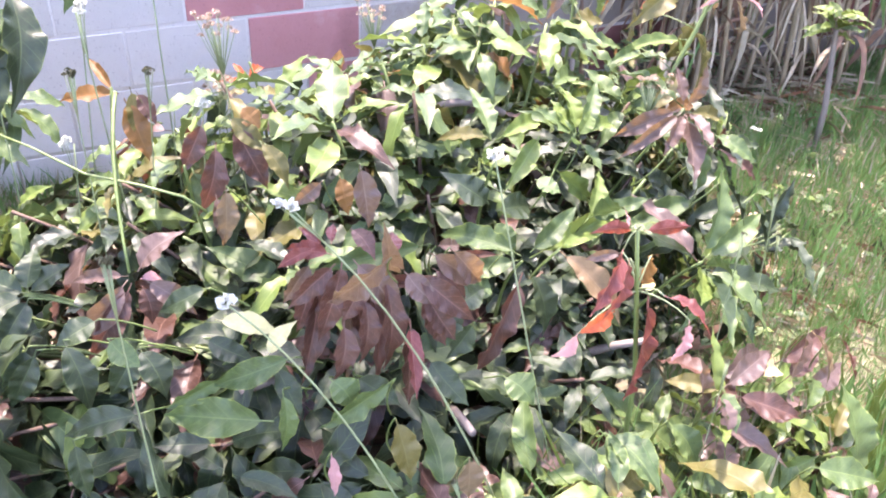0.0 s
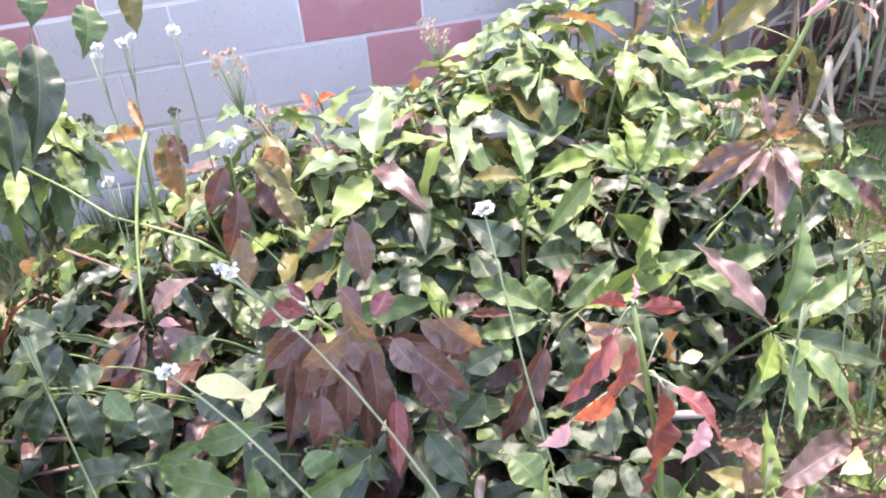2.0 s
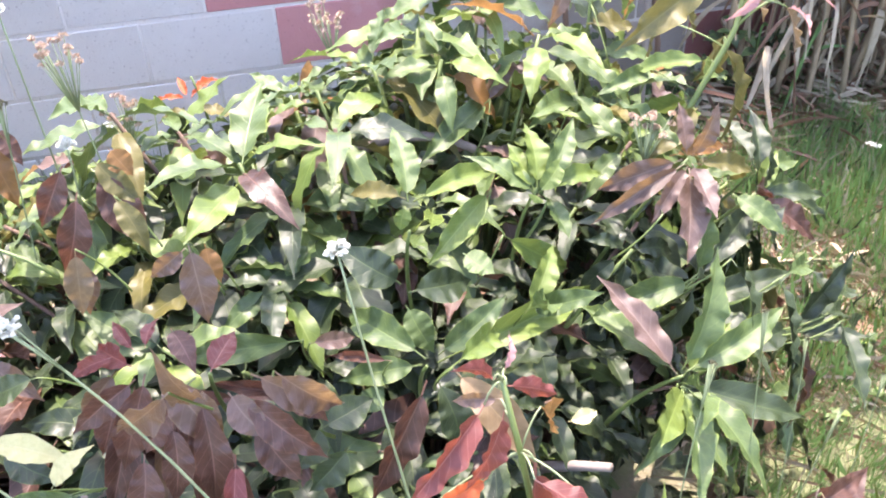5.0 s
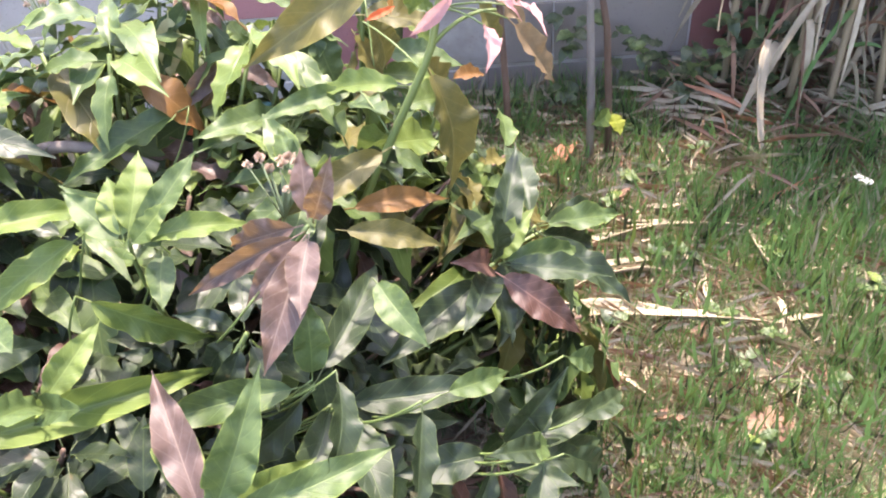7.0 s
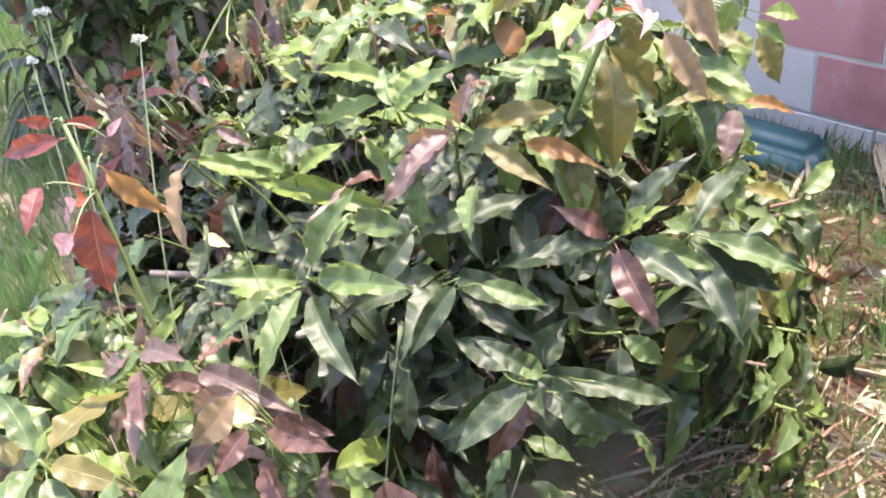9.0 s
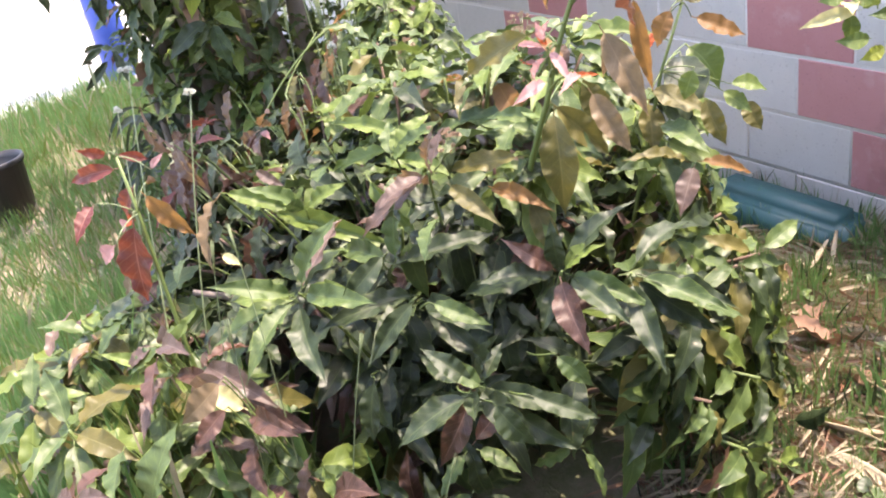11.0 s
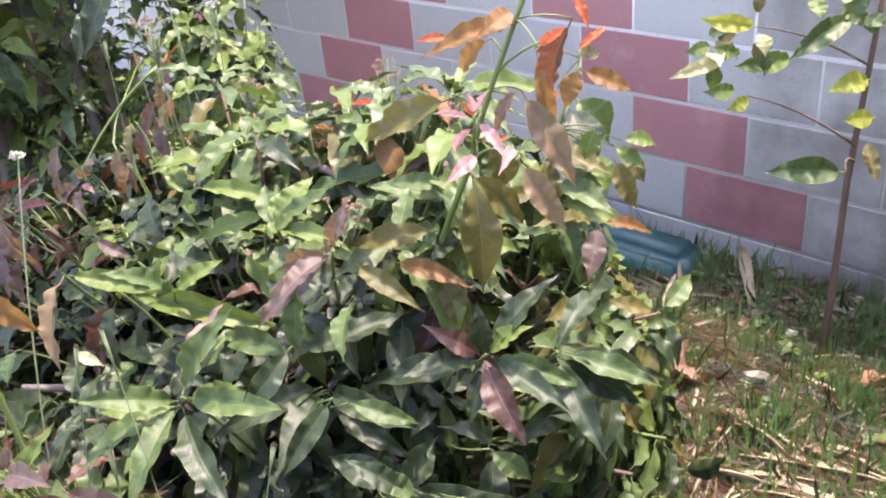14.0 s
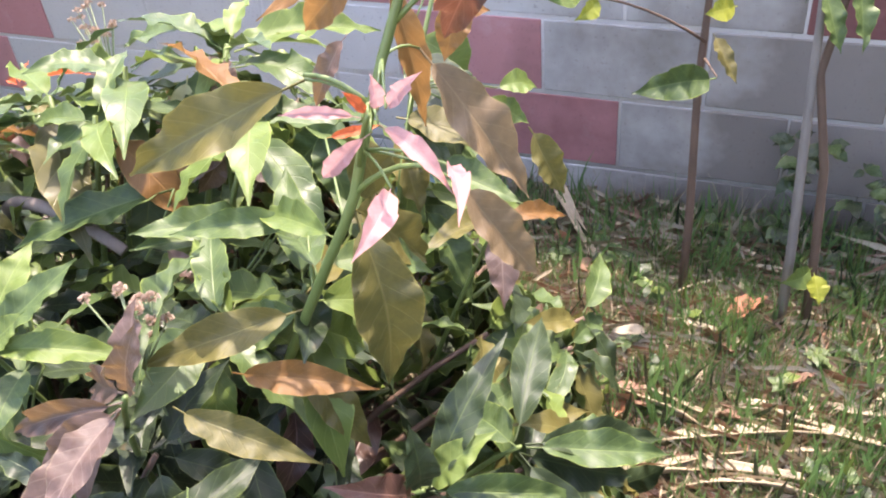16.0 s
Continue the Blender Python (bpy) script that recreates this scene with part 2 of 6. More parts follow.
def part(name, bm, mat, parent, label=""):
    me = bpy.data.meshes.new(name)
    bm.to_mesh(me)
    bm.free()
    me.materials.append(mat)
    me.polygons.foreach_set("use_smooth", [True] * len(me.polygons))
    return attach(name, me, parent, None, label)


def tube(points, radii, sides=7):
    """Verts and faces of a tapered tube along points."""
    pts = [Vector(p) for p in points]
    verts, faces = [], []
    u = None
    for k, p in enumerate(pts):
        d = (pts[min(k + 1, len(pts) - 1)] - pts[max(k - 1, 0)]).normalized()
        if u is None:
            u = d.orthogonal().normalized()
        u = (u - d * u.dot(d)).normalized()
        w = d.cross(u)
        r = radii[k] if isinstance(radii, (list, tuple)) else radii
        for s in range(sides):
            a = 2 * math.pi * s / sides
            verts.append(tuple(p + (u * math.cos(a) + w * math.sin(a)) * r))
    for k in range(len(pts) - 1):
        for s in range(sides):
            a, b = k * sides + s, k * sides + (s + 1) % sides
            faces.append((a, b, b + sides, a + sides))
    faces.append(tuple(range(sides - 1, -1, -1)))
    faces.append(tuple(range(len(verts) - sides, len(verts))))
    return verts, faces


def curve_points(a, b, sag=0.0, side=0.0, steps=8, wobble=0.0):
    """Points from a to b on a bow: sag lifts (or lowers) the middle, side pushes it across."""
    a, b = Vector(a), Vector(b)
    across = (b - a).cross(Vector((0, 0, 1)))
    across = across.normalized() if across.length > 1e-6 else Vector((1, 0, 0))
    out = []
    for k in range(steps + 1):
        f = k / steps
        bow = 4 * f * (1 - f)
        p = a.lerp(b, f) + Vector((0, 0, sag * bow)) + across * side * bow
        if wobble and 0 < k < steps:
            p += Vector((rnd(-1, 1), rnd(-1, 1), rnd(-1, 1))) * wobble
        out.append(p)
    return out


def stem(name, points, r0, r1, mat, parent, label="", sides=7):
    n = len(points)
    v, f = tube(points, [r0 + (r1 - r0) * k / (n - 1) for k in range(n)], sides)
    return attach(name, mesh_of(name, v, f, mat), parent, None, label)


# ---- leaf blades: unit length along +y, blade facing +z ----
def blade(width, droop, fold, wave, twist, seed, rows=8, cols=4, point=1.0, petiole=0.10, curl=0.0):
    """Verts, faces and uvs of a lance-shaped blade with a short stalk, folded along its midrib, its margin waved and ruffled."""
    r = random.Random(seed)
    ph, ph2, ph3 = r.uniform(0, 6.28), r.uniform(0, 6.28), r.uniform(0, 6.28)
    fq = r.uniform(2.6, 4.2) if rows > 8 else r.uniform(1.7, 2.7)
    ruffle = (0.0095 if rows > 12 else 0.0) * r.uniform(0.75, 1.3)
    rq = r.uniform(4.2, 6.2)
    tooth = 0.018 if rows > 20 else 0.030 if rows > 12 else 0.0
    sway = r.uniform(-0.05, 0.05)
    verts, uvs, faces = [], [], []
    for k in range(rows + 1):
        f = k / rows
        y = petiole + (1 - petiole) * f
        half = 0.5 * width * (math.sin(math.pi * f ** (0.86 * point)) ** (0.62 + 0.62 * f)) * (1.0 - 0.06 * f)
        half = max(half, 0.006)
        bend = -droop * f * f
        for c in range(cols + 1):
            s = 2 * c / cols - 1
            edge = abs(s) ** 1.5
            side = 0 if s > 0 else 1
            q = fq * 2 * math.pi * f + ph + ph2 * side
            w = 0.58 * wave * edge * (math.sin(q) + 0.6 * math.sin(0.37 * q + ph2) + 0.4 * math.sin(1.71 * q + ph)) * min(1, 5 * f * (1 - f) + 0.1)
            rr = math.sin(rq * 2 * math.pi * f + 2.6 * math.sin(3.1 * f + ph3) + ph3 * (1 + side))
            w += ruffle * abs(s) ** 2.5 * rr * min(1, 7 * f * (1 - f))
            x = s * half * (1 + 0.06 * math.sin(7 * f + ph) + tooth * edge * math.sin(rq * 2 * math.pi * f + 1.1 + ph3 * (1 + side)))
            x += sway * math.sin(math.pi * f) * (1 - f * 0.3)
            z = bend + abs(s) * half * fold + w - curl * s * s * half
            t = twist * f
            verts.append((x * math.cos(t) - (z - bend) * math.sin(t), y * (1 - 0.18 * abs(droop) * f), bend + x * math.sin(t) + (z - bend) * math.cos(t)))
            uvs.append((0.5 + 0.5 * s, f))
    for k in range(rows):
        for c in range(cols):
            a = k * (cols + 1) + c
            faces.append((a, a + 1, a + cols + 2, a + cols + 1))
    # stalk
    n0 = len(verts)
    if petiole < 0.05:
        return np.array(verts), faces, np.array(uvs)
    for y, r0, z in ((0.0, 0.011, 0.0), (petiole * 1.25, 0.009, 0.002)):
        for c in range(3):
            a = 2.1 * c
            verts.append((r0 * math.cos(a), y, z + r0 * math.sin(a) - 0.004))
            uvs.append((0.5, 0.02))
    for c in range(3):
        faces.append((n0 + c, n0 + (c + 1) % 3, n0 + 3 + (c + 1) % 3, n0 + 3 + c))
    return np.array(verts), faces, np.array(uvs)


SHAPES = [blade(0.33, 0.28, 0.42, 0.050, 0.15, 1, 18), blade(0.35, 0.45, 0.28, 0.058, -0.35, 2, 18), blade(0.31, 0.18, 0.44, 0.046, 0.40, 3, 18),
          blade(0.34, 0.55, 0.34, 0.060, 0.10, 4, 18), blade(0.32, 0.36, 0.36, 0.050, -0.55, 5, 18), blade(0.35, 0.10, 0.28, 0.056, 0.30, 6, 18),
          blade(0.30, 0.70, 0.34, 0.046, -0.15, 7, 18), blade(0.33, 0.30, 0.36, 0.064, 0.60, 8, 18)]
FINE = [blade(0.34, 0.16, 0.42, 0.044, 0.10, 21, 28, 6), blade(0.33, 0.30, 0.46, 0.050, -0.20, 22, 28, 6), blade(0.35, 0.14, 0.38, 0.050, 0.16, 23, 28, 6),
        blade(0.34, 0.46, 0.44, 0.044, 0.25, 24, 28, 6)]
FINE_DROOP = [0.16, 0.30, 0.14, 0.46]
CURLED = [blade(0.42, -0.35, 0.5, 0.07, 0.5, 41, 9, 4, curl=-0.4), blade(0.46, 0.5, 0.3, 0.09, -0.6, 42, 9, 4, curl=0.9), blade(0.40, -0.2, 0.7, 0.08, 0.9, 43, 9, 4)]
BLADES = [blade(0.30, d, 0.5, 0.0, w, s, 4, 1, 0.7, 0.02) for d, w, s in ((0.35, 0.2, 51), (0.6, -0.4, 52), (0.15, 0.6, 53), (0.9, 0.1, 54))]
STRAND = blade(0.30, 0.06, 0.3, 0.01, 0.5, 61, 3, 2, 0.7, 0.02)
MESHES = {}


def leaf_mesh(shape, colour, fine=False):
    key = (shape, colour, fine)
    if key not in MESHES:
        v, f, uv = (CURLED if fine == "curled" else FINE if fine else SHAPES)[shape]
        MESHES[key] = mesh_of("leaf_blade", v.tolist(), f, LEAF[colour], uv)
    return MESHES[key]


def aim(base, along, up, length, width=1.0):
    """The pose that lays a unit blade from base along a way, its face towards up."""
    y = Vector(along).normalized()
    z = Vector(up) - y * Vector(up).dot(y)
    z = z.normalized() if z.length > 1e-4 else y.orthogonal().normalized()
    x = y.cross(z)
    m = Matrix((x * length * width, y * length, z * length)).transposed().to_4x4()
    m.translation = base
    return m


class Pile:
    """Leaves of one colour joined into one mesh."""

    def __init__(self):
        self.v, self.f, self.uv, self.n = {}, {}, {}, {}

    def put(self, colour, shape, m):
        v, f, uv = shape
        a = np.array(m)
        n0 = self.n.get(colour, 0)
        self.v.setdefault(colour, []).append(v @ a[:3, :3].T + a[:3, 3])
        self.f.setdefault(colour, []).extend([tuple(i + n0 for i in face) for face in f])
        self.uv.setdefault(colour, []).append(uv)
        self.n[colour] = n0 + len(v)

    def close(self, name, parent=None, label=""):
        made = []
        for colour in self.v:
            me = mesh_of(name, np.concatenate(self.v[colour]).tolist(), self.f[colour], LEAF[colour], np.concatenate(self.uv[colour]))
            if parent:
                ob = attach(name, me, parent, None, label)
                ob["kind"] = "stuff"
            else:
                ob = new(name, me)
            made.append(ob)
        return made


# ---- ground ----
def build_ground():
    xs = sorted({round(-60 + 5 * k, 2) for k in range(25)} | {round(-4 + 0.08 * k, 2) for k in range(101)})
    ys = sorted({round(-60 + 5 * k, 2) for k in range(25)} | {round(-4 + 0.08 * k, 2) for k in range(64)})
    verts = [(x, y, lift(x, y)) for y in ys for x in xs]
    w = len(xs)
    faces = [(j * w + i, j * w + i + 1, (j + 1) * w + i + 1, (j + 1) * w + i) for j in range(len(ys) - 1) for i in range(w - 1)]
    tagged(new("ground", mesh_of("ground", verts, faces, SOIL)), "brown garden soil with patches of green weeds", "ground", kind="structure")


build_ground()

# ---- block wall ----
LEN, HIGH, BED = 0.406, 0.203, 0.0085
H0 = 0.42 - 3 * HIGH


def build_wall():
    wall = tagged(new("wall_back", None), "garden wall of pressed grey and dusty pink concrete blocks", "wall", kind="structure")
    bm = bmesh.new()
    bmesh.ops.create_cube(bm, size=1, matrix=Matrix.Translation((0.5, 0.0735, 0.60)) @ Matrix.Diagonal((15, 0.146, 1.64, 1)))
    part("mortar_bed", bm, MORTAR, wall, "pale cement mortar")
    bm = bmesh.new()
    bmesh.ops.create_cube(bm, size=1, matrix=Matrix.Diagonal((LEN - 0.004, 0.15, HIGH - BED, 1)))
    bmesh.ops.bevel(bm, geom=bm.edges[:], offset=0.004, segments=1, affect="EDGES")
    shapes = {}
    for key, mat in (("grey", BLOCK_GREY), ("pink", BLOCK_PINK)):
        me = bpy.data.meshes.new("block")
        bm.to_mesh(me)
        me.materials.append(mat)
        shapes[key] = me
    bm.free()
    # pink blocks by course (0 at the ground) and place along it
    pinks = {2: {0, 3, -5, 6}, 3: {0, -4, 5, -7}, 4: {-1, -4, 2, 6}, 5: {-1, -3, -6, 3}, 6: {-3, 4, 1}, 7: {2, -6, 5}}
    for course in range(0, 8):
        shift = 0.0 if course % 2 == 0 else -LEN / 2
        for k in range(-13, 18):
            x = k * LEN + shift + LEN / 2
            key = "pink" if k in pinks.get(course, ()) else "grey"
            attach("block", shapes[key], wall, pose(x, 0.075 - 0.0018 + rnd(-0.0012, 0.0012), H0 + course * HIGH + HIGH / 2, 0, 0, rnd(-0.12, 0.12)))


build_wall()

# ---- avocado shrub ----
CX, CY, AX, AY, TALL = -0.20, -1.56, 1.02, 0.88, 0.80


def canopy(x, y, k=1.0):
    """A place on the shrub's outer surface over (x, y), or None, and the way out of it."""
    r2 = ((x - CX) / (AX if x > CX else 1.22)) ** 2 + ((y - CY) / (AY if y > CY else 0.86 - 0.12 * max(0.0, min(1.0, (x + 0.1) * 2.5)) - 0.14 * max(0.0, min(1.0, (-0.35 - x) * 3)))) ** 2
    if r2 >= 1:
        return None
    r = math.sqrt(r2)
    bumps = 1 + 0.20 * noise.noise(Vector((x * 3.1, y * 3.1, 1.0))) + 0.08 * noise.noise(Vector((x * 8, y * 8, 4.0)))
    front = max(0.0, min(1.0, (-1.72 - y) / 0.22)) * max(0.0, min(1.0, (x + 0.5) / 0.3))
    rise = (1 - front) * (1 - r ** 3) ** 0.5 + front * (1 - r ** 2.2) ** 0.95
    z = lift(x, y) + k * TALL * bumps * rise + 0.19 * math.exp(-((x - 0.1) ** 2) / 0.14 - ((y + 1.17) ** 2) / 0.09)
    slope = r ** 2
    out = Vector(((x - CX) / AX, (y - CY) / AY, 0))
    out = out.normalized() if out.length > 1e-3 else Vector((0, 0, 0))
    return Vector((x, y, z)), (out * slope * 1.3 + Vector((0, 0, 1 - 0.6 * slope))).normalized()


def inside(x, y):
    """Well under the shrub's leaves."""
    return ((x - CX) / AX) ** 2 + ((y - CY) / 0.74) ** 2 < 0.52


def pick(weights):
    r = rnd(0, sum(w for _, w in weights))
    for c, w in weights:
        r -= w
        if r <= 0:
            return c
    return weights[-1][0]


def set_leaf(parent, base, tip, width, colour, face=None, shape=None):
    """One leaf from base to tip, as a part of its own."""
    base, tip = Vector(base), Vector(tip)
    shape = RNG.randrange(len(FINE)) if shape is None else shape
    droop = FINE_DROOP[shape]
    far = math.hypot(1 - 0.18 * droop, droop)
    way = tip - base
    length = way.length / far
    t = way.normalized()
    if face is None:
        away = Vector((base.x - CX, base.y - CY, 0))
        face = Vector((0, -0.5, 0.9)) + (away.normalized() if away.length > 0.01 else Vector()) * 0.35
        if t.z < -0.5 and base.y < -1.2:
            face = Vector((0.1, -0.9, 0.35)) if base.x < 0.15 else Vector((0.55, -0.6, 0.4))
    z = face - t * face.dot(t)
    z = z.normalized() if z.length > 1e-4 else t.orthogonal().normalized()
    a = math.atan2(droop, 1 - 0.18 * droop)
    along, up = t * math.cos(a) + z * math.sin(a), z * math.cos(a) - t * math.sin(a)
    return attach("leaf", leaf_mesh(shape, colour, True), parent, aim(base, along, up, length, width / (0.36 * length)))


PURPLE_WHORL = [
    ((0.316, -1.652, 0.958), (0.242, -1.698, 0.897), 0.034, "purple"),
    ((0.318, -1.640, 0.970), (0.316, -1.595, 1.036), 0.030, "purple"),
    ((0.320, -1.655, 0.962), (0.314, -1.757, 0.930), 0.042, "purple"),
    ((0.324, -1.645, 0.968), (0.356, -1.640, 1.055), 0.034, "purple"),
    ((0.312, -1.640, 0.962), (0.203, -1.577, 0.885), 0.042, "purple"),
    ((0.316, -1.656, 0.956), (0.266, -1.777, 0.868), 0.050, "purple"),
    ((0.411, -1.500, 0.965), (0.275, -1.585, 0.930), 0.042, "olive"),
    ((0.322, -1.636, 0.964), (0.262, -1.440, 0.965), 0.030, "green"),
    ((0.344, -1.624, 0.940), (0.470, -1.600, 0.882), 0.034, "olive"),
    ((0.385, -1.675, 0.908), (0.446, -1.750, 0.866), 0.042, "green"),
    ((0.314, -1.646, 0.958), (0.165, -1.655, 0.880), 0.032, "purple"),
    ((0.345, -1.543, 0.905), (0.476, -1.495, 0.874), 0.034, "copper"),
]
RED_SHOOT = [
    ((-0.078, -2.100, 0.928), (-0.105, -2.124, 0.738), 0.080, "red"),
    ((-0.104, -2.070, 0.985), (-0.156, -2.099, 0.905), 0.040, "red"),
    ((-0.131, -2.085, 1.017), (-0.236, -2.169, 0.987), 0.040, "red"),
    ((-0.064, -2.071, 0.980), (-0.027, -2.003, 0.868), 0.040, "copper"),
    ((-0.121, -2.084, 1.049), (-0.150, -2.023, 1.009), 0.022, "red"),
    ((-0.112, -2.099, 1.054), (-0.082, -2.155, 1.091), 0.022, "red"),
    ((-0.099, -2.155, 0.974), (-0.050, -2.217, 0.926), 0.036, "red"),
    ((-0.127, -2.089, 0.905), (-0.193, -2.094, 0.883), 0.030, "orange"),
    ((-0.193, -2.094, 0.883), (-0.242, -2.103, 0.860), 0.030, "pink"),
    ((-0.035, -2.151, 0.907), (-0.079, -2.178, 0.859), 0.040, "pink"),
    ((-0.094, -2.035, 1.005), (-0.080, -2.004, 1.033), 0.016, "pink"),
    ((-0.102, -2.050, 0.981), (-0.149, -2.021, 0.960), 0.020, "purple"),
]
MAROON_CLUSTER = [
    ((-0.469, -1.866, 0.937), (-0.410, -1.908, 0.827), 0.053, "purple"),
    ((-0.485, -1.863, 0.938), (-0.538, -1.891, 0.810), 0.050, "maroon"),
    ((-0.497, -1.864, 0.934), (-0.581, -1.881, 0.882), 0.040, "maroon"),
    ((-0.426, -1.888, 0.913), (-0.441, -1.924, 0.742), 0.046, "maroon"),
    ((-0.460, -1.891, 0.903), (-0.502, -1.910, 0.855), 0.042, "maroon"),
    ((-0.400, -1.936, 0.851), (-0.413, -1.969, 0.697), 0.045, "maroon"),
    ((-0.369, -1.918, 0.881), (-0.326, -1.953, 0.797), 0.048, "maroon"),
    ((-0.379, -1.897, 0.909), (-0.289, -1.947, 0.821), 0.048, "maroon"),
    ((-0.499, -1.855, 0.946), (-0.550, -1.774, 0.916), 0.032, "red"),
]
MAROON_UNDER = [
    ((-0.463, -1.900, 0.890), (-0.484, -1.931, 0.777), 0.040, "maroon"),
    ((-0.502, -1.916, 0.860), (-0.531, -1.945, 0.770), 0.044, "maroon"),
]
DARK_WHORL = [
    ((-0.790, -1.591, 0.786), (-0.916, -1.609, 0.694), 0.051, "purple"),
    ((-0.784, -1.595, 0.782), (-0.882, -1.618, 0.649), 0.049, "maroon"),
    ((-0.771, -1.586, 0.797), (-0.681, -1.580, 0.858), 0.051, "purple"),
    ((-0.788, -1.587, 0.792), (-0.881, -1.521, 0.756), 0.029, "purple"),
    ((-0.769, -1.601, 0.777), (-0.765, -1.625, 0.704), 0.043, "maroon"),
    ((-0.761, -1.597, 0.784), (-0.686, -1.638, 0.713), 0.043, "purple"),
    ((-0.770, -1.594, 0.786), (-0.732, -1.583, 0.766), 0.021, "pink"),
]
HANGING_MAROON = [
    ((-0.603, -1.426, 0.985), (-0.658, -1.444, 0.893), 0.044, "maroon"),
    ((-0.589, -1.452, 0.951), (-0.641, -1.476, 0.816), 0.052, "maroon"),
    ((-0.555, -1.438, 0.977), (-0.507, -1.479, 0.850), 0.062, "maroon"),
    ((-0.533, -1.423, 1.002), (-0.504, -1.445, 0.960), 0.040, "copper"),
    ((-0.559, -1.428, 0.990), (-0.499, -1.466, 0.918), 0.040, "olive"),
    ((-0.609, -1.504, 0.874), (-0.611, -1.529, 0.773), 0.044, "purple"),
]
COPPER_TIP = [
    ((-0.734, -1.320, 1.012), (-0.837, -1.246, 0.977), 0.037, "copper"),
    ((-0.726, -1.327, 1.004), (-0.702, -1.365, 0.885), 0.052, "copper"),
    ((-0.703, -1.324, 1.013), (-0.678, -1.350, 0.951), 0.031, "maroon"),
    ((-0.712, -1.318, 1.020), (-0.705, -1.351, 0.910), 0.041, "olive"),
    ((-0.742, -1.318, 1.014), (-0.771, -1.227, 1.049), 0.021, "copper"),
]
GREEN_WHORL_A = [
    ((-0.121, -1.824, 0.823), (0.184, -1.650, 0.752), 0.052, "lime"),
    ((-0.140, -1.836, 0.803), (-0.238, -1.864, 0.606), 0.055, "maroon"),
    ((-0.143, -1.822, 0.822), (-0.255, -1.774, 0.773), 0.044, "green"),
    ((-0.125, -1.836, 0.805), (-0.104, -1.873, 0.670), 0.053, "deep"),
    ((-0.137, -1.818, 0.828), (-0.220, -1.640, 0.777), 0.053, "green"),
    ((-0.119, -1.819, 0.831), (-0.013, -1.790, 0.891), 0.044, "green"),
]
FRONT_LEAVES = [
    ((-0.685, -1.853, 0.870), (-0.591, -1.881, 0.831), 0.036, "cream"),
    ((-0.623, -1.900, 0.815), (-0.565, -1.876, 0.851), 0.029, "cream"),
    ((-0.634, -1.958, 0.732), (-0.783, -1.826, 0.677), 0.064, "green"),
    ((0.121, -2.096, 0.679), (0.299, -2.020, 0.628), 0.054, "purple"),
    ((0.121, -2.096, 0.679), (0.082, -1.982, 0.641), 0.041, "maroon"),
    ((0.011, -1.976, 0.828), (0.061, -1.954, 0.810), 0.021, "cream"),
]
DARK_LEAVES = [
    ((-0.145, -1.701, 0.868), (-0.233, -1.664, 0.936), 0.060, "deep"),
    ((-0.136, -1.710, 0.858), (-0.026, -1.651, 0.810), 0.060, "deep"),
    ((-0.143, -1.720, 0.844), (-0.112, -1.757, 0.775), 0.050, "green"),
    ((-0.050, -1.696, 0.901), (-0.014, -1.736, 0.886), 0.045, "green"),
    ((-0.114, -1.632, 0.962), (-0.112, -1.519, 1.022), 0.047, "green"),
    ((-0.117, -1.629, 0.965), (-0.189, -1.543, 0.929), 0.033, "olive"),
    ((-0.107, -1.634, 0.962), (0.053, -1.520, 0.911), 0.038, "lime"),
    ((-0.119, -1.636, 0.956), (-0.131, -1.646, 0.923), 0.030, "lime"),
]
BRIGHT_WHORL = [
    ((0.094, -1.601, 0.927), (0.101, -1.505, 0.987), 0.050, "lime"),
    ((0.101, -1.603, 0.927), (0.177, -1.524, 0.994), 0.040, "green"),
    ((0.089, -1.602, 0.924), (0.066, -1.535, 0.972), 0.045, "lime"),
    ((0.092, -1.608, 0.917), (0.085, -1.616, 0.909), 0.032, "lime"),
    ((0.096, -1.606, 0.920), (0.143, -1.576, 0.960), 0.035, "lime"),
    ((0.088, -1.604, 0.921), (0.018, -1.559, 0.972), 0.042, "green"),
    ((0.101, -1.605, 0.923), (0.234, -1.536, 0.882), 0.035, "lime"),
]
# Some green leaves set to deep: shade below the canopy put into colour.
NODE_WHORL = [
    ((0.529, -1.540, 0.782), (0.645, -1.578, 0.689), 0.056, "maroon"),
    ((0.523, -1.542, 0.790), (0.472, -1.612, 0.866), 0.040, "maroon"),
    ((0.532, -1.532, 0.790), (0.590, -1.484, 0.842), 0.036, "lime"),
    ((0.524, -1.543, 0.782), (0.371, -1.654, 0.731), 0.050, "deep"),
    ((0.533, -1.530, 0.788), (0.573, -1.395, 0.886), 0.042, "deep"),
    ((0.529, -1.545, 0.776), (0.548, -1.606, 0.700), 0.030, "deep"),
    ((0.528, -1.538, 0.794), (0.529, -1.545, 0.895), 0.040, "deep"),
    ((0.536, -1.530, 0.784), (0.694, -1.524, 0.742), 0.040, "deep"),
    ((0.534, -1.531, 0.786), (0.663, -1.448, 0.730), 0.040, "green"),
    ((0.524, -1.542, 0.780), (0.483, -1.680, 0.809), 0.045, "deep"),
]
SIDE_LEAVES = [
    ((0.477, -1.325, 0.647), (0.505, -1.171, 0.707), 0.054, "green"),
    ((0.473, -1.330, 0.647), (0.619, -1.212, 0.597), 0.058, "olive"),
    ((0.483, -1.324, 0.636), (0.521, -1.313, 0.492), 0.054, "green"),
]
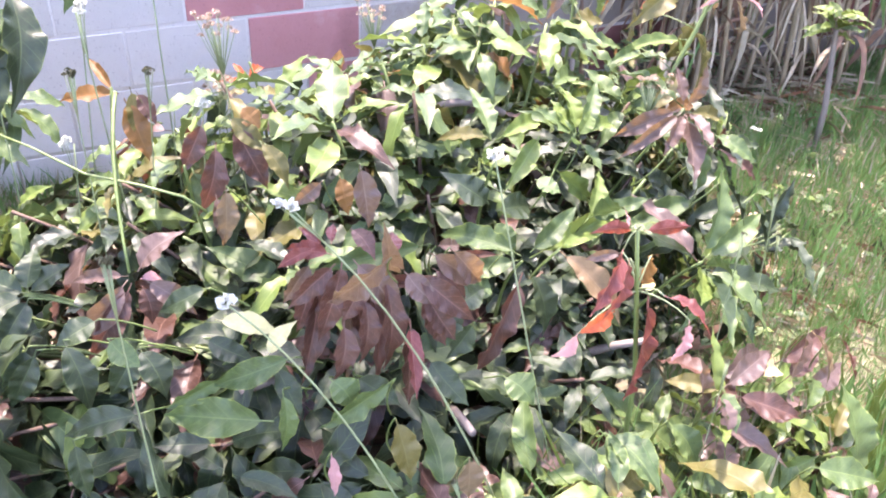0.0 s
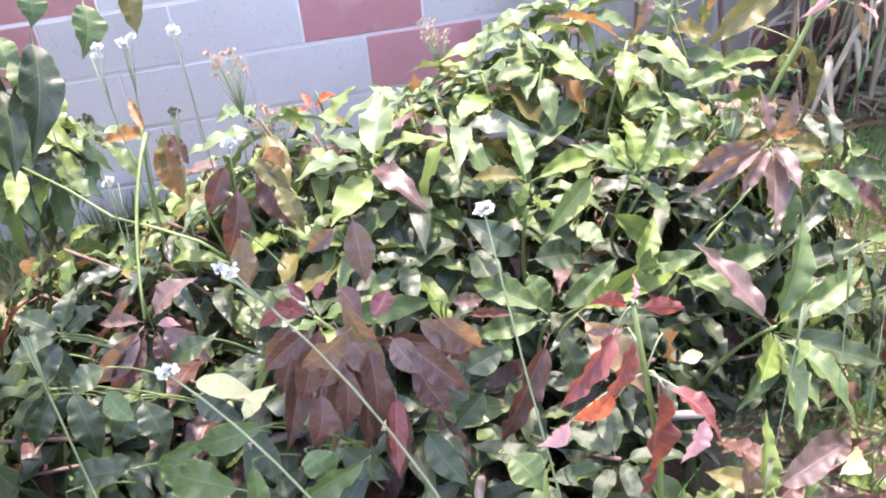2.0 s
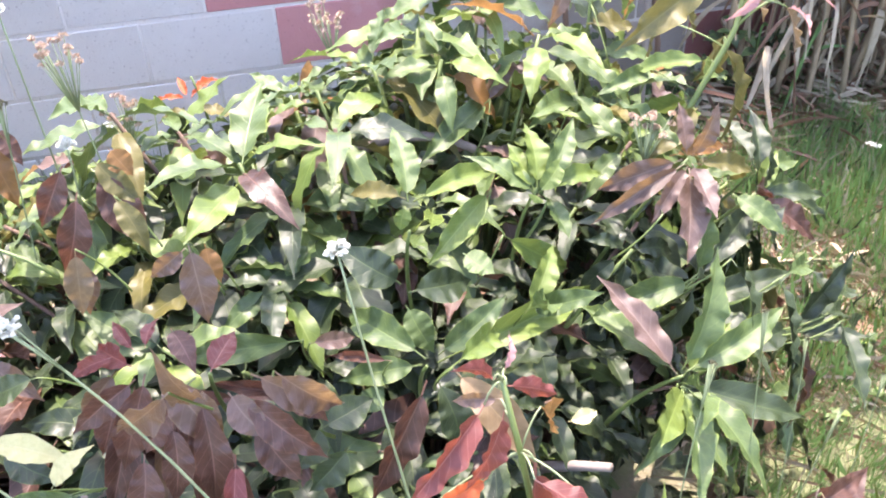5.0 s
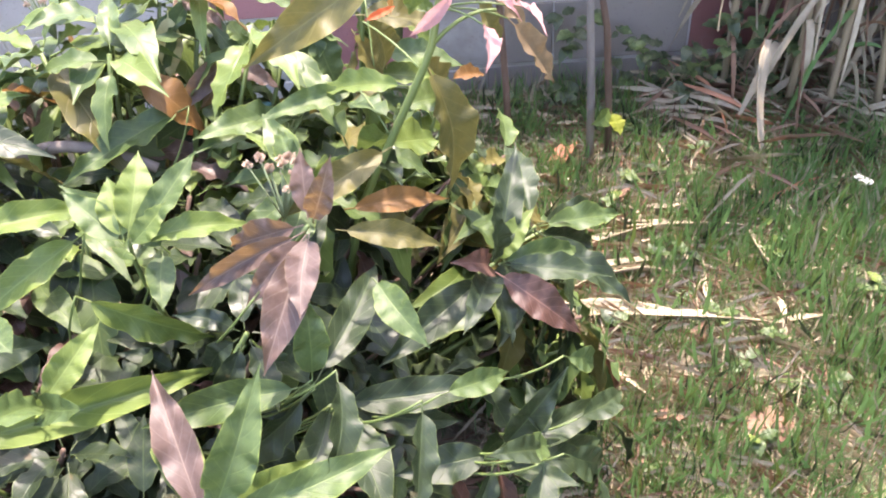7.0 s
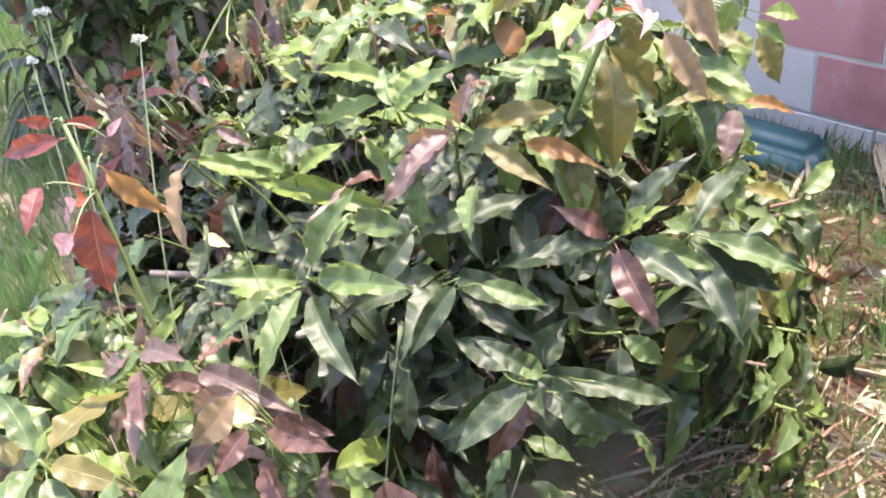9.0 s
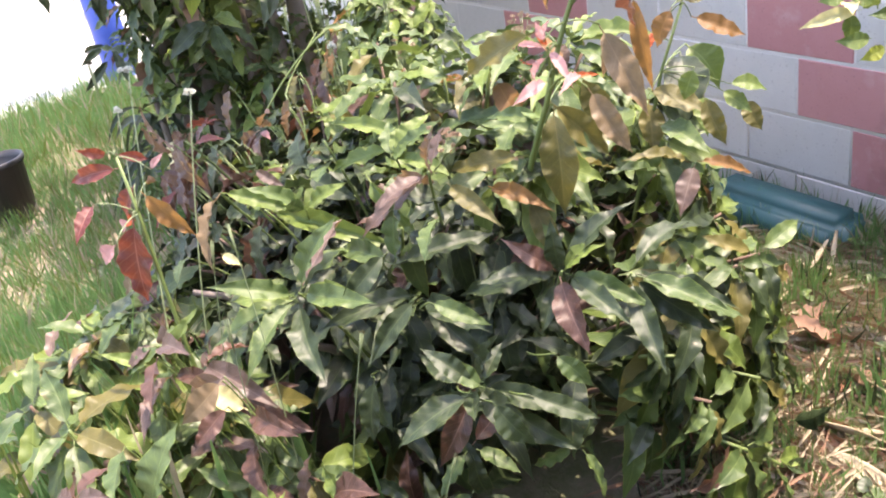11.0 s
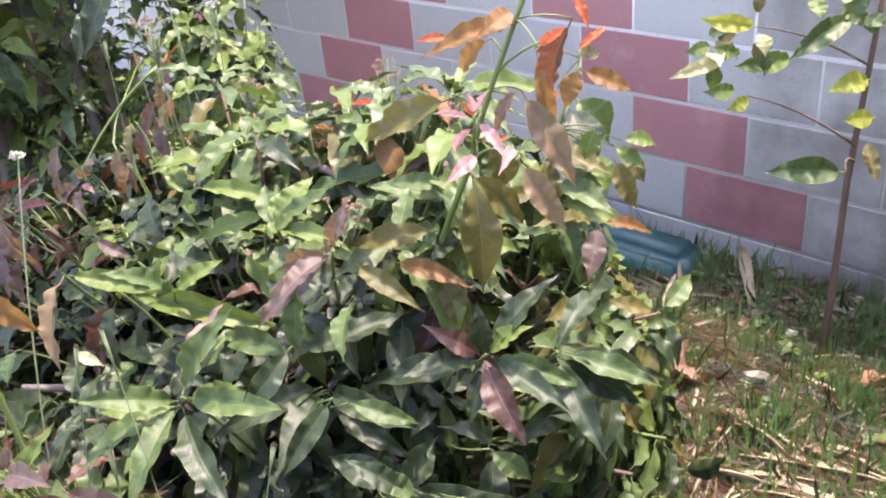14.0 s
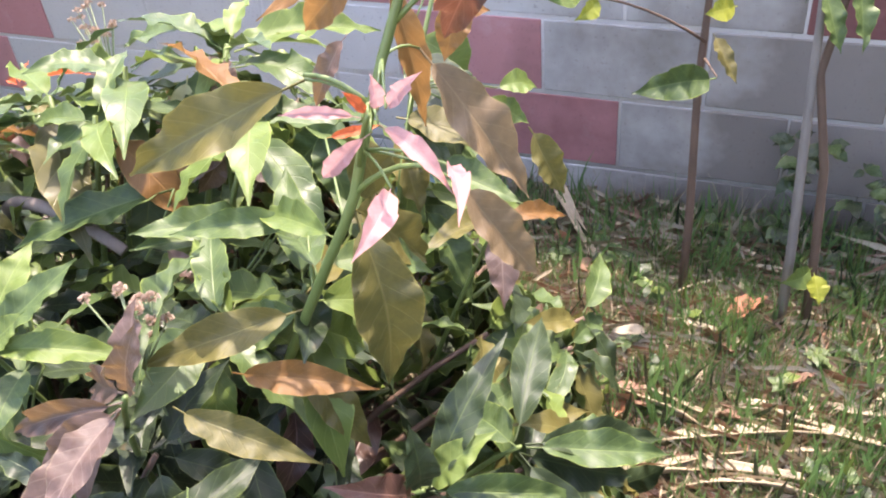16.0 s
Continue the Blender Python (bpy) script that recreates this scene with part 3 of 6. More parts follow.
STAR_TIP = [
    ((-0.436, -1.009, 0.860), (-0.503, -0.971, 0.844), 0.015, "orange"),
    ((-0.435, -1.008, 0.861), (-0.450, -0.956, 0.882), 0.017, "orange"),
    ((-0.429, -1.009, 0.863), (-0.385, -1.000, 0.882), 0.015, "orange"),
    ((-0.429, -1.011, 0.859), (-0.367, -0.901, 0.836), 0.013, "orange"),
    ((-0.434, -1.027, 0.839), (-0.505, -1.008, 0.809), 0.032, "olive"),
    ((-0.425, -1.026, 0.843), (-0.348, -1.022, 0.809), 0.036, "olive"),
    ((-0.432, -1.051, 0.809), (-0.490, -1.063, 0.713), 0.038, "purple"),
    ((-0.418, -1.061, 0.801), (-0.388, -1.088, 0.723), 0.038, "purple"),
]
BACK_TOP = [
    ((0.070, -1.147, 1.065), (-0.062, -1.130, 1.018), 0.054, "green"),
    ((0.131, -1.163, 1.049), (0.272, -1.005, 1.017), 0.054, "lime"),
    ((0.080, -1.184, 1.017), (0.064, -1.211, 0.917), 0.041, "cream"),
    ((0.093, -1.166, 1.042), (0.157, -1.196, 0.983), 0.045, "purple"),
    ((0.303, -1.152, 1.079), (0.256, -1.176, 0.984), 0.032, "purple"),
    ((0.311, -1.213, 0.998), (0.248, -1.241, 0.936), 0.054, "green"),
    ((0.292, -1.216, 0.993), (0.320, -1.241, 0.900), 0.063, "green"),
    ((0.168, -1.200, 1.003), (0.198, -1.222, 0.969), 0.036, "lime"),
    ((0.150, -1.236, 0.954), (0.108, -1.255, 0.887), 0.036, "purple"),
    ((0.158, -1.240, 0.949), (0.236, -1.253, 0.914), 0.040, "purple"),
]

# Both lists below: greens darkened to deep, the flank's shade painted in.
FLANK_WHORL_B = [
    ((0.452, -1.761, 0.799), (0.535, -1.694, 0.757), 0.035, "green"),
    ((0.432, -1.773, 0.806), (0.415, -1.875, 0.712), 0.041, "deep"),
    ((0.343, -1.769, 0.861), (0.320, -1.881, 0.778), 0.042, "deep"),
    ((0.256, -1.705, 0.916), (0.277, -1.578, 0.874), 0.044, "deep"),
]
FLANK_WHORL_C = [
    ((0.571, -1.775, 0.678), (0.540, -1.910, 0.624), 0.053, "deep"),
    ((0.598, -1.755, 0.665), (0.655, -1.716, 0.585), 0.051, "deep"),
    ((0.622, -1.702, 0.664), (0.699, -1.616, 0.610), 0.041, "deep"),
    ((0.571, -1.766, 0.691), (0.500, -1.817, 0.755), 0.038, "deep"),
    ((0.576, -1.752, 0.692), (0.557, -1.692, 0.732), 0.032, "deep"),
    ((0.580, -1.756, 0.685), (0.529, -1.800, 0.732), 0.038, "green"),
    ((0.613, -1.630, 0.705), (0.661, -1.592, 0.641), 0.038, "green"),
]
FRONT_LOW = [
    ((0.077, -2.112, 0.604), (0.132, -2.074, 0.483), 0.056, "lime"),
    ((-0.024, -2.160, 0.591), (-0.041, -2.251, 0.478), 0.040, "purple"),
    ((0.217, -2.045, 0.595), (0.311, -1.977, 0.558), 0.045, "maroon"),
    ((0.149, -2.115, 0.543), (0.136, -2.181, 0.507), 0.055, "purple"),
    ((0.393, -1.868, 0.667), (0.406, -1.903, 0.547), 0.044, "deep"),
]
FRONT_WHORL = [
    ((-0.295, -1.774, 0.863), (-0.479, -1.692, 0.796), 0.042, "green"),
    ((-0.288, -1.780, 0.861), (-0.223, -1.742, 0.822), 0.029, "purple"),
    ((-0.272, -1.874, 0.843), (-0.431, -1.747, 0.791), 0.025, "maroon"),
    ((-0.495, -1.808, 0.838), (-0.398, -1.778, 0.784), 0.029, "maroon"),
    ((-0.186, -1.836, 0.854), (-0.262, -1.767, 0.818), 0.017, "maroon"),
]
RIGHT_LOW = [
    ((0.241, -2.076, 0.548), (0.366, -2.104, 0.512), 0.052, "maroon"),
    ((0.147, -2.073, 0.638), (0.345, -2.011, 0.601), 0.047, "maroon"),
    ((0.422, -2.005, 0.497), (0.534, -1.961, 0.549), 0.059, "maroon"),
    ((0.597, -1.939, 0.345), (0.702, -1.925, 0.385), 0.060, "purple"),
    ((-0.143, -2.130, 0.691), (-0.073, -2.201, 0.587), 0.068, "green"),
    ((0.002, -2.126, 0.653), (0.046, -2.176, 0.564), 0.054, "green"),
    ((0.395, -2.079, 0.303), (0.566, -2.142, 0.255), 0.067, "green"),
    ((0.623, -2.032, 0.119), (0.759, -2.091, 0.084), 0.040, "rust"),
    ((0.004, -2.183, 0.560), (0.139, -2.213, 0.518), 0.049, "green"),
    ((-0.463, -2.036, 0.751), (-0.450, -2.076, 0.643), 0.048, "olive"),
    ((-0.369, -2.110, 0.700), (-0.376, -2.130, 0.630), 0.049, "tan"),
    ((-0.567, -2.037, 0.718), (-0.570, -2.057, 0.638), 0.020, "pink"),
]
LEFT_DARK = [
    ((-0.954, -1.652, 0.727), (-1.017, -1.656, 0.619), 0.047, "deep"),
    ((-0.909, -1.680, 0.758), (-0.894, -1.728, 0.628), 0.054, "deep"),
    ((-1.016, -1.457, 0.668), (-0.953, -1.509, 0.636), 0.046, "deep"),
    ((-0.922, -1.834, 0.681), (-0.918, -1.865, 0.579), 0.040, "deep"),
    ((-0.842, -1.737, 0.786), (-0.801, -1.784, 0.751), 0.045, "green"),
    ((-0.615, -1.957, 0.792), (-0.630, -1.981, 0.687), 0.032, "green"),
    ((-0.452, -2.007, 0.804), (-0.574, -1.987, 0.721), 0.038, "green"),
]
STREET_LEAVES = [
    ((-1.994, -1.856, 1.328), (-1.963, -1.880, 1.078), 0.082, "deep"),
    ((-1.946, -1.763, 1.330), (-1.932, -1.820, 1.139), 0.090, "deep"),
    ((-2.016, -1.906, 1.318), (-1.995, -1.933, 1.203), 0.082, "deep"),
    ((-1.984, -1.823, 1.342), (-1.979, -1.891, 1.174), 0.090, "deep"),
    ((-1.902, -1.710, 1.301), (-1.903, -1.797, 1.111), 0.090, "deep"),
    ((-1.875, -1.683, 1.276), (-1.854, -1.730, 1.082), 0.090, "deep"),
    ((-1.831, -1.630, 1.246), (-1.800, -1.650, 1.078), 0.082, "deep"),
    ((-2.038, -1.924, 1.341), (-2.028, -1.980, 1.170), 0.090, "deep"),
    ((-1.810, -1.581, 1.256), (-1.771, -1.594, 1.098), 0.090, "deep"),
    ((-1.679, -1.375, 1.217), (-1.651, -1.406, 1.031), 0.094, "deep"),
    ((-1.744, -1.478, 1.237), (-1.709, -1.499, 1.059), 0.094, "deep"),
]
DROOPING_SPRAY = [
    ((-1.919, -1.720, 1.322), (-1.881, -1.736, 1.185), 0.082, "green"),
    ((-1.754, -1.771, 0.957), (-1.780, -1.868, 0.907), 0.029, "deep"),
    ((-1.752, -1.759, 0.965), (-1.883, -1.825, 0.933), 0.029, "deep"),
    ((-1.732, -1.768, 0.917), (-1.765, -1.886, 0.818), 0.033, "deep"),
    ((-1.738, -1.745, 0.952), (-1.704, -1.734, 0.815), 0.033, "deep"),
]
COPPER_HANGING = [
    ((-0.596, -1.545, 0.912), (-0.611, -1.567, 0.805), 0.042, "tan"),
    ((-0.525, -1.526, 0.980), (-0.489, -1.573, 0.898), 0.036, "olive"),
    ((-0.408, -1.616, 0.937), (-0.401, -1.642, 0.865), 0.040, "copper"),
    ((-0.436, -1.610, 0.928), (-0.495, -1.604, 0.882), 0.034, "purple"),
]
BOUGH_LEAVES = [
    ((-0.875, -1.314, 1.224), (-0.914, -1.435, 1.046), 0.075, "deep"), ((-0.917, -1.323, 1.204), (-0.864, -1.403, 1.101), 0.06, "green"),
    ((-0.946, -1.351, 1.159), (-0.947, -1.446, 1.025), 0.06, "deep"), ((-0.781, -1.299, 1.263), (-0.799, -1.354, 1.182), 0.06, "green"),
    ((-0.869, -1.281, 1.290), (-0.873, -1.309, 1.232), 0.05, "green"), ((-0.701, -1.314, 1.300), (-0.703, -1.349, 1.208), 0.045, "olive"),
    ((-0.931, -1.303, 1.229), (-0.916, -1.351, 1.165), 0.05, "green"), ((-0.852, -1.352, 1.175), (-0.945, -1.393, 1.100), 0.06, "deep"),
]
TALL_OLIVE = [
    ((0.458, -1.456, 1.057), (0.472, -1.470, 0.855), 0.068, "olive"),
    ((0.431, -1.458, 1.181), (0.250, -1.495, 1.083), 0.054, "olive"),
    ((0.498, -1.376, 1.178), (0.590, -1.366, 1.033), 0.050, "tan"),
    ((0.384, -1.199, 1.182), (0.406, -1.182, 0.985), 0.036, "copper"),
    ((0.589, -1.367, 1.296), (0.482, -1.282, 1.145), 0.045, "maroon"),
    ((0.531, -1.414, 1.296), (0.453, -1.538, 1.265), 0.036, "copper"),
    ((0.524, -1.417, 1.311), (0.517, -1.490, 1.291), 0.034, "copper"),
    ((0.489, -1.427, 1.271), (0.409, -1.410, 1.200), 0.036, "copper"),
    ((0.596, -1.454, 1.280), (0.635, -1.439, 1.308), 0.018, "orange"),
    ((0.265, -0.925, 1.202), (0.305, -0.935, 1.136), 0.022, "orange"),
    ((0.181, -1.205, 1.174), (0.137, -1.252, 1.175), 0.018, "orange"),
    ((0.386, -1.145, 1.091), (0.386, -1.179, 1.055), 0.020, "orange"),
]
TALL_SIDE = [
    ((0.463, -1.179, 1.151), (0.446, -1.203, 1.081), 0.042, "copper"),
    ((0.377, -1.071, 1.128), (0.387, -1.014, 1.123), 0.034, "olive"),
    ((0.330, -0.998, 1.073), (0.398, -0.918, 1.020), 0.046, "copper"),
    ((0.380, -1.078, 1.140), (0.390, -0.994, 1.168), 0.018, "orange"),
    ((0.322, -1.008, 1.019), (0.379, -0.975, 0.922), 0.076, "lime"),
    ((0.316, -1.018, 1.004), (0.415, -1.112, 0.881), 0.092, "deep"),
    ((0.534, -1.184, 1.002), (0.571, -1.169, 0.909), 0.044, "olive"),
    ((0.431, -1.008, 0.952), (0.470, -0.940, 0.923), 0.036, "lime"),
    ((0.360, -0.882, 0.867), (0.400, -0.874, 0.800), 0.048, "olive"),
    ((0.446, -1.112, 1.018), (0.431, -1.129, 0.955), 0.041, "lime"),
    ((0.408, -1.067, 0.941), (0.460, -1.098, 0.875), 0.045, "lime"),
    ((0.416, -1.011, 0.937), (0.472, -0.987, 0.892), 0.036, "lime"),
]
TALL_PINK = [
    ((0.494, -1.485, 1.168), (0.420, -1.489, 1.163), 0.011, "pink"),
    ((0.502, -1.489, 1.158), (0.442, -1.475, 1.098), 0.017, "pink"),
    ((0.510, -1.490, 1.168), (0.572, -1.500, 1.120), 0.018, "pink"),
    ((0.520, -1.507, 1.189), (0.527, -1.524, 1.228), 0.013, "pink"),
    ((0.529, -1.511, 1.194), (0.567, -1.525, 1.234), 0.013, "pink"),
    ((0.178, -1.228, 0.966), (0.084, -1.292, 0.906), 0.040, "purple"),
    ((0.381, -1.363, 1.066), (0.422, -1.321, 1.064), 0.012, "orange"),
    ((0.499, -1.485, 1.172), (0.488, -1.500, 1.198), 0.010, "orange"),
]
TALL_LOW = [
    ((0.310, -1.483, 0.900), (0.199, -1.387, 0.928), 0.030, "lime"),
    ((0.400, -1.307, 0.964), (0.386, -1.333, 1.054), 0.060, "olive"),
    ((0.368, -1.404, 0.992), (0.239, -1.460, 0.989), 0.035, "green"),
    ((0.375, -1.214, 0.906), (0.347, -1.315, 0.921), 0.035, "olive"),
    ((0.439, -1.465, 1.027), (0.307, -1.395, 0.980), 0.038, "lime"),
    ((0.456, -1.463, 1.065), (0.474, -1.358, 0.931), 0.050, "olive"),
    ((0.559, -1.461, 1.106), (0.618, -1.431, 0.998), 0.045, "tan"),
    ((0.527, -1.514, 1.127), (0.525, -1.586, 1.108), 0.023, "pink"),
    ((0.558, -1.473, 1.128), (0.594, -1.546, 1.125), 0.018, "pink"),
]
COPPER_NODE = [
    ((0.485, -1.160, 0.848), (0.513, -1.234, 0.770), 0.046, "purple"),
    ((0.487, -1.158, 0.852), (0.549, -1.075, 0.810), 0.030, "copper"),
    ((0.480, -1.166, 0.850), (0.439, -1.304, 0.891), 0.036, "olive"),
    ((0.419, -1.176, 0.808), (0.397, -1.316, 0.858), 0.034, "green"),
]
# Deep here stands for green leaves in the flank's shade.
FLANK_WHORL = [
    ((0.590, -1.432, 0.770), (0.567, -1.252, 0.785), 0.045, "deep"),
    ((0.592, -1.436, 0.766), (0.506, -1.376, 0.730), 0.050, "green"),
    ((0.600, -1.430, 0.766), (0.727, -1.316, 0.693), 0.046, "deep"),
    ((0.598, -1.442, 0.764), (0.735, -1.498, 0.655), 0.046, "deep"),
    ((0.602, -1.432, 0.764), (0.741, -1.349, 0.708), 0.042, "green"),
    ((0.596, -1.440, 0.762), (0.699, -1.340, 0.645), 0.046, "deep"),
    ((0.594, -1.444, 0.762), (0.644, -1.396, 0.614), 0.040, "deep"),
]
LEFT_NODE = [
    ((0.214, -1.900, 0.780), (0.317, -1.836, 0.799), 0.045, "lime"),
    ((0.207, -1.910, 0.778), (0.151, -2.051, 0.840), 0.040, "green"),
    ((0.214, -1.910, 0.770), (0.390, -1.954, 0.698), 0.055, "deep"),
    ((0.205, -1.900, 0.785), (0.122, -1.731, 0.790), 0.050, "green"),
    ((0.208, -1.910, 0.772), (0.222, -2.033, 0.718), 0.045, "green"),
    ((0.212, -1.899, 0.790), (0.280, -1.820, 0.935), 0.055, "green"),
    ((0.202, -1.908, 0.776), (0.105, -1.995, 0.712), 0.045, "green"),
    ((0.210, -1.910, 0.770), (0.272, -2.061, 0.690), 0.045, "green"),
    ((0.204, -1.900, 0.784), (0.137, -1.752, 0.861), 0.045, "purple"),
    ((0.206, -1.910, 0.772), (0.161, -2.079, 0.721), 0.045, "green"),
    ((0.216, -1.900, 0.785), (0.403, -1.835, 0.811), 0.050, "green"),
    ((0.208, -1.912, 0.770), (0.129, -2.008, 0.780), 0.055, "lime"),
]
MAROON_FIX = [
    # A maroon leaf given purple: its sky sheen put into the colour.
    ((-0.362, -1.914, 0.955), (-0.259, -1.901, 0.863), 0.046, "purple"),
    ((-0.413, -1.869, 0.924), (-0.378, -1.801, 0.925), 0.035, "red"),
    ((-0.421, -1.896, 0.922), (-0.452, -1.952, 1.056), 0.035, "purple"),
    ((-0.394, -1.893, 0.912), (-0.355, -1.933, 0.864), 0.045, "purple"),
]
MAROON_RING = [
    ((-0.525, -1.830, 0.921), (-0.578, -1.840, 0.860), 0.035, "purple"),
    ((-0.465, -1.857, 0.895), (-0.466, -1.894, 0.791), 0.043, "maroon"),
    ((-0.526, -1.836, 0.894), (-0.565, -1.862, 0.814), 0.043, "maroon"),
    ((-0.509, -1.830, 0.889), (-0.573, -1.904, 0.736), 0.043, "maroon"),
    ((-0.465, -1.842, 0.882), (-0.504, -1.919, 0.730), 0.038, "purple"),
    ((-0.439, -1.847, 0.880), (-0.459, -1.928, 0.710), 0.041, "maroon"),
    ((-0.361, -1.894, 0.866), (-0.333, -1.931, 0.769), 0.049, "maroon"),
    ((-0.334, -1.870, 0.888), (-0.282, -1.895, 0.829), 0.038, "maroon"),
    ((-0.399, -1.930, 0.842), (-0.419, -2.015, 0.754), 0.032, "red"),
    ((-0.520, -1.835, 0.950), (-0.578, -1.823, 0.918), 0.023, "red"),
    ((-0.452, -1.806, 0.953), (-0.429, -1.859, 0.918), 0.033, "maroon"),
    ((-0.500, -1.812, 0.933), (-0.526, -1.763, 0.945), 0.018, "red"),
    ((-0.487, -1.813, 0.935), (-0.469, -1.772, 0.944), 0.018, "red"),
]
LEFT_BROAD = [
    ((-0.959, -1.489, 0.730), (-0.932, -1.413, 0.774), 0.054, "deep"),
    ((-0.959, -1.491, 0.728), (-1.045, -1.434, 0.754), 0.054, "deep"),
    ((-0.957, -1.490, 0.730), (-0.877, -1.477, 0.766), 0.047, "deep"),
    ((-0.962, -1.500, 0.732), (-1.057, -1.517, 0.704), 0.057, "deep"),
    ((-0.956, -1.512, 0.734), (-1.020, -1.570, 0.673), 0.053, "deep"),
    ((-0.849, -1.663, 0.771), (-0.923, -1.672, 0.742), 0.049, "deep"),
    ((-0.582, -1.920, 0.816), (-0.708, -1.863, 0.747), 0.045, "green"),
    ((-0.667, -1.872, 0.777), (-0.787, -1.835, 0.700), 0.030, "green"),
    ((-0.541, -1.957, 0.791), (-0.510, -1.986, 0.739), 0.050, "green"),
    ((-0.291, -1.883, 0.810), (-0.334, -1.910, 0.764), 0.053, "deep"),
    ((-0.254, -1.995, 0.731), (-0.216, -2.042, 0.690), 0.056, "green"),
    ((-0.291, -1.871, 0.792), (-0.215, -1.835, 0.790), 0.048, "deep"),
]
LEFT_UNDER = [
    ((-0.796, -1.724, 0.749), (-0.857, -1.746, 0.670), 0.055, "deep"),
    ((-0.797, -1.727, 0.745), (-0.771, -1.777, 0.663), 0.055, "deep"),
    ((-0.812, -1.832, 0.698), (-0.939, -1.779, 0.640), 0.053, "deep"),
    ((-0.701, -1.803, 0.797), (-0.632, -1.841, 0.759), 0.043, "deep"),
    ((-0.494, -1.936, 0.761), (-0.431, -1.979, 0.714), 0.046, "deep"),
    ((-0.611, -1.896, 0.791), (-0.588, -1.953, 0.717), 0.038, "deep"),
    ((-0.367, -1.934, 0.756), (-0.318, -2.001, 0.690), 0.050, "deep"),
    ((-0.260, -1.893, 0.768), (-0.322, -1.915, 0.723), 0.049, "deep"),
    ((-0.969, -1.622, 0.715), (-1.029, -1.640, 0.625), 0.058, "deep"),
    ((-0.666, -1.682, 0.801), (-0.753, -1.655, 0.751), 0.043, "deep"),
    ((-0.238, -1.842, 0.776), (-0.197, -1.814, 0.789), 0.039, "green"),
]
# Maroon leaves whose mauve top sheen is painted as purple.
MAUVE_SHEEN_LEAVES = [
    ((-0.335, -1.930, 0.968), (-0.262, -1.901, 0.861), 0.046, "purple"),
    ((-0.445, -1.965, 1.000), (-0.525, -1.893, 0.885), 0.044, "purple"),
    ((-0.414, -1.745, 1.031), (-0.410, -1.775, 0.923), 0.046, "purple"),
]
FRONT_RIGHT = [
    ((0.304, -2.291, 0.545), (0.305, -2.196, 0.701), 0.091, "green"),
    ((0.080, -2.151, 0.727), (0.197, -2.123, 0.750), 0.043, "purple"),
    ((0.094, -2.167, 0.718), (0.202, -2.222, 0.674), 0.044, "maroon"),
    ((0.308, -2.099, 0.747), (0.231, -2.153, 0.688), 0.052, "purple"),
    ((0.310, -2.104, 0.743), (0.285, -2.189, 0.681), 0.052, "tan"),
    ((0.367, -2.119, 0.728), (0.357, -2.190, 0.675), 0.036, "maroon"),
    ((0.074, -2.153, 0.721), (0.016, -2.081, 0.702), 0.037, "olive"),
    ((0.079, -2.153, 0.725), (0.062, -2.219, 0.689), 0.043, "green"),
    ((0.062, -2.159, 0.724), (0.041, -2.225, 0.685), 0.033, "purple"),
    ((-0.147, -2.148, 0.705), (-0.105, -2.258, 0.655), 0.063, "green"),
]
FRONT_EDGE = [
    ((0.207, -2.389, 0.586), (0.193, -2.310, 0.601), 0.040, "maroon"),
    ((0.209, -2.389, 0.588), (0.277, -2.338, 0.606), 0.033, "purple"),
    ((0.204, -2.391, 0.583), (0.091, -2.373, 0.565), 0.049, "maroon"),
    ((0.210, -2.393, 0.583), (0.162, -2.420, 0.573), 0.040, "purple"),
    ((0.215, -2.393, 0.588), (0.326, -2.403, 0.595), 0.042, "purple"),
    ((0.318, -2.368, 0.646), (0.308, -2.447, 0.600), 0.055, "red"),
    ((-0.015, -2.291, 0.626), (0.089, -2.381, 0.621), 0.058, "lime"),
    ((0.185, -2.284, 0.627), (0.294, -2.337, 0.601), 0.056, "green"),
    ((-0.281, -2.216, 0.676), (-0.244, -2.276, 0.664), 0.036, "maroon"),
    ((-0.285, -2.215, 0.674), (-0.357, -2.200, 0.664), 0.038, "deep"),
    ((-0.249, -2.195, 0.670), (-0.158, -2.224, 0.646), 0.034, "olive"),
    ((-0.134, -2.258, 0.671), (-0.106, -2.316, 0.655), 0.031, "purple"),
]
CANOPY_LEAVES = [
    ((0.266, -1.246, 0.875), (0.262, -1.320, 0.900), 0.020, "lime"),
    ((0.256, -1.312, 0.898), (0.134, -1.420, 0.919), 0.040, "green"),
    ((0.108, -1.296, 0.920), (-0.054, -1.420, 0.882), 0.050, "green"),
    ((0.268, -1.318, 0.903), (0.141, -1.420, 0.942), 0.050, "green"),
    ((0.125, -1.571, 0.876), (-0.003, -1.521, 0.954), 0.045, "green"),
    ((0.027, -1.643, 0.879), (0.156, -1.598, 0.750), 0.045, "lime"),
    ((0.121, -1.581, 0.889), (0.130, -1.658, 0.860), 0.040, "green"),
    ((0.030, -1.569, 0.915), (-0.099, -1.667, 0.863), 0.042, "lime"),
    ((0.021, -1.786, 0.852), (0.011, -1.899, 0.943), 0.040, "green"),
    ((0.021, -1.786, 0.852), (0.082, -1.710, 0.903), 0.040, "lime"),
    ((0.021, -1.786, 0.852), (0.106, -1.847, 0.915), 0.040, "green"),
]
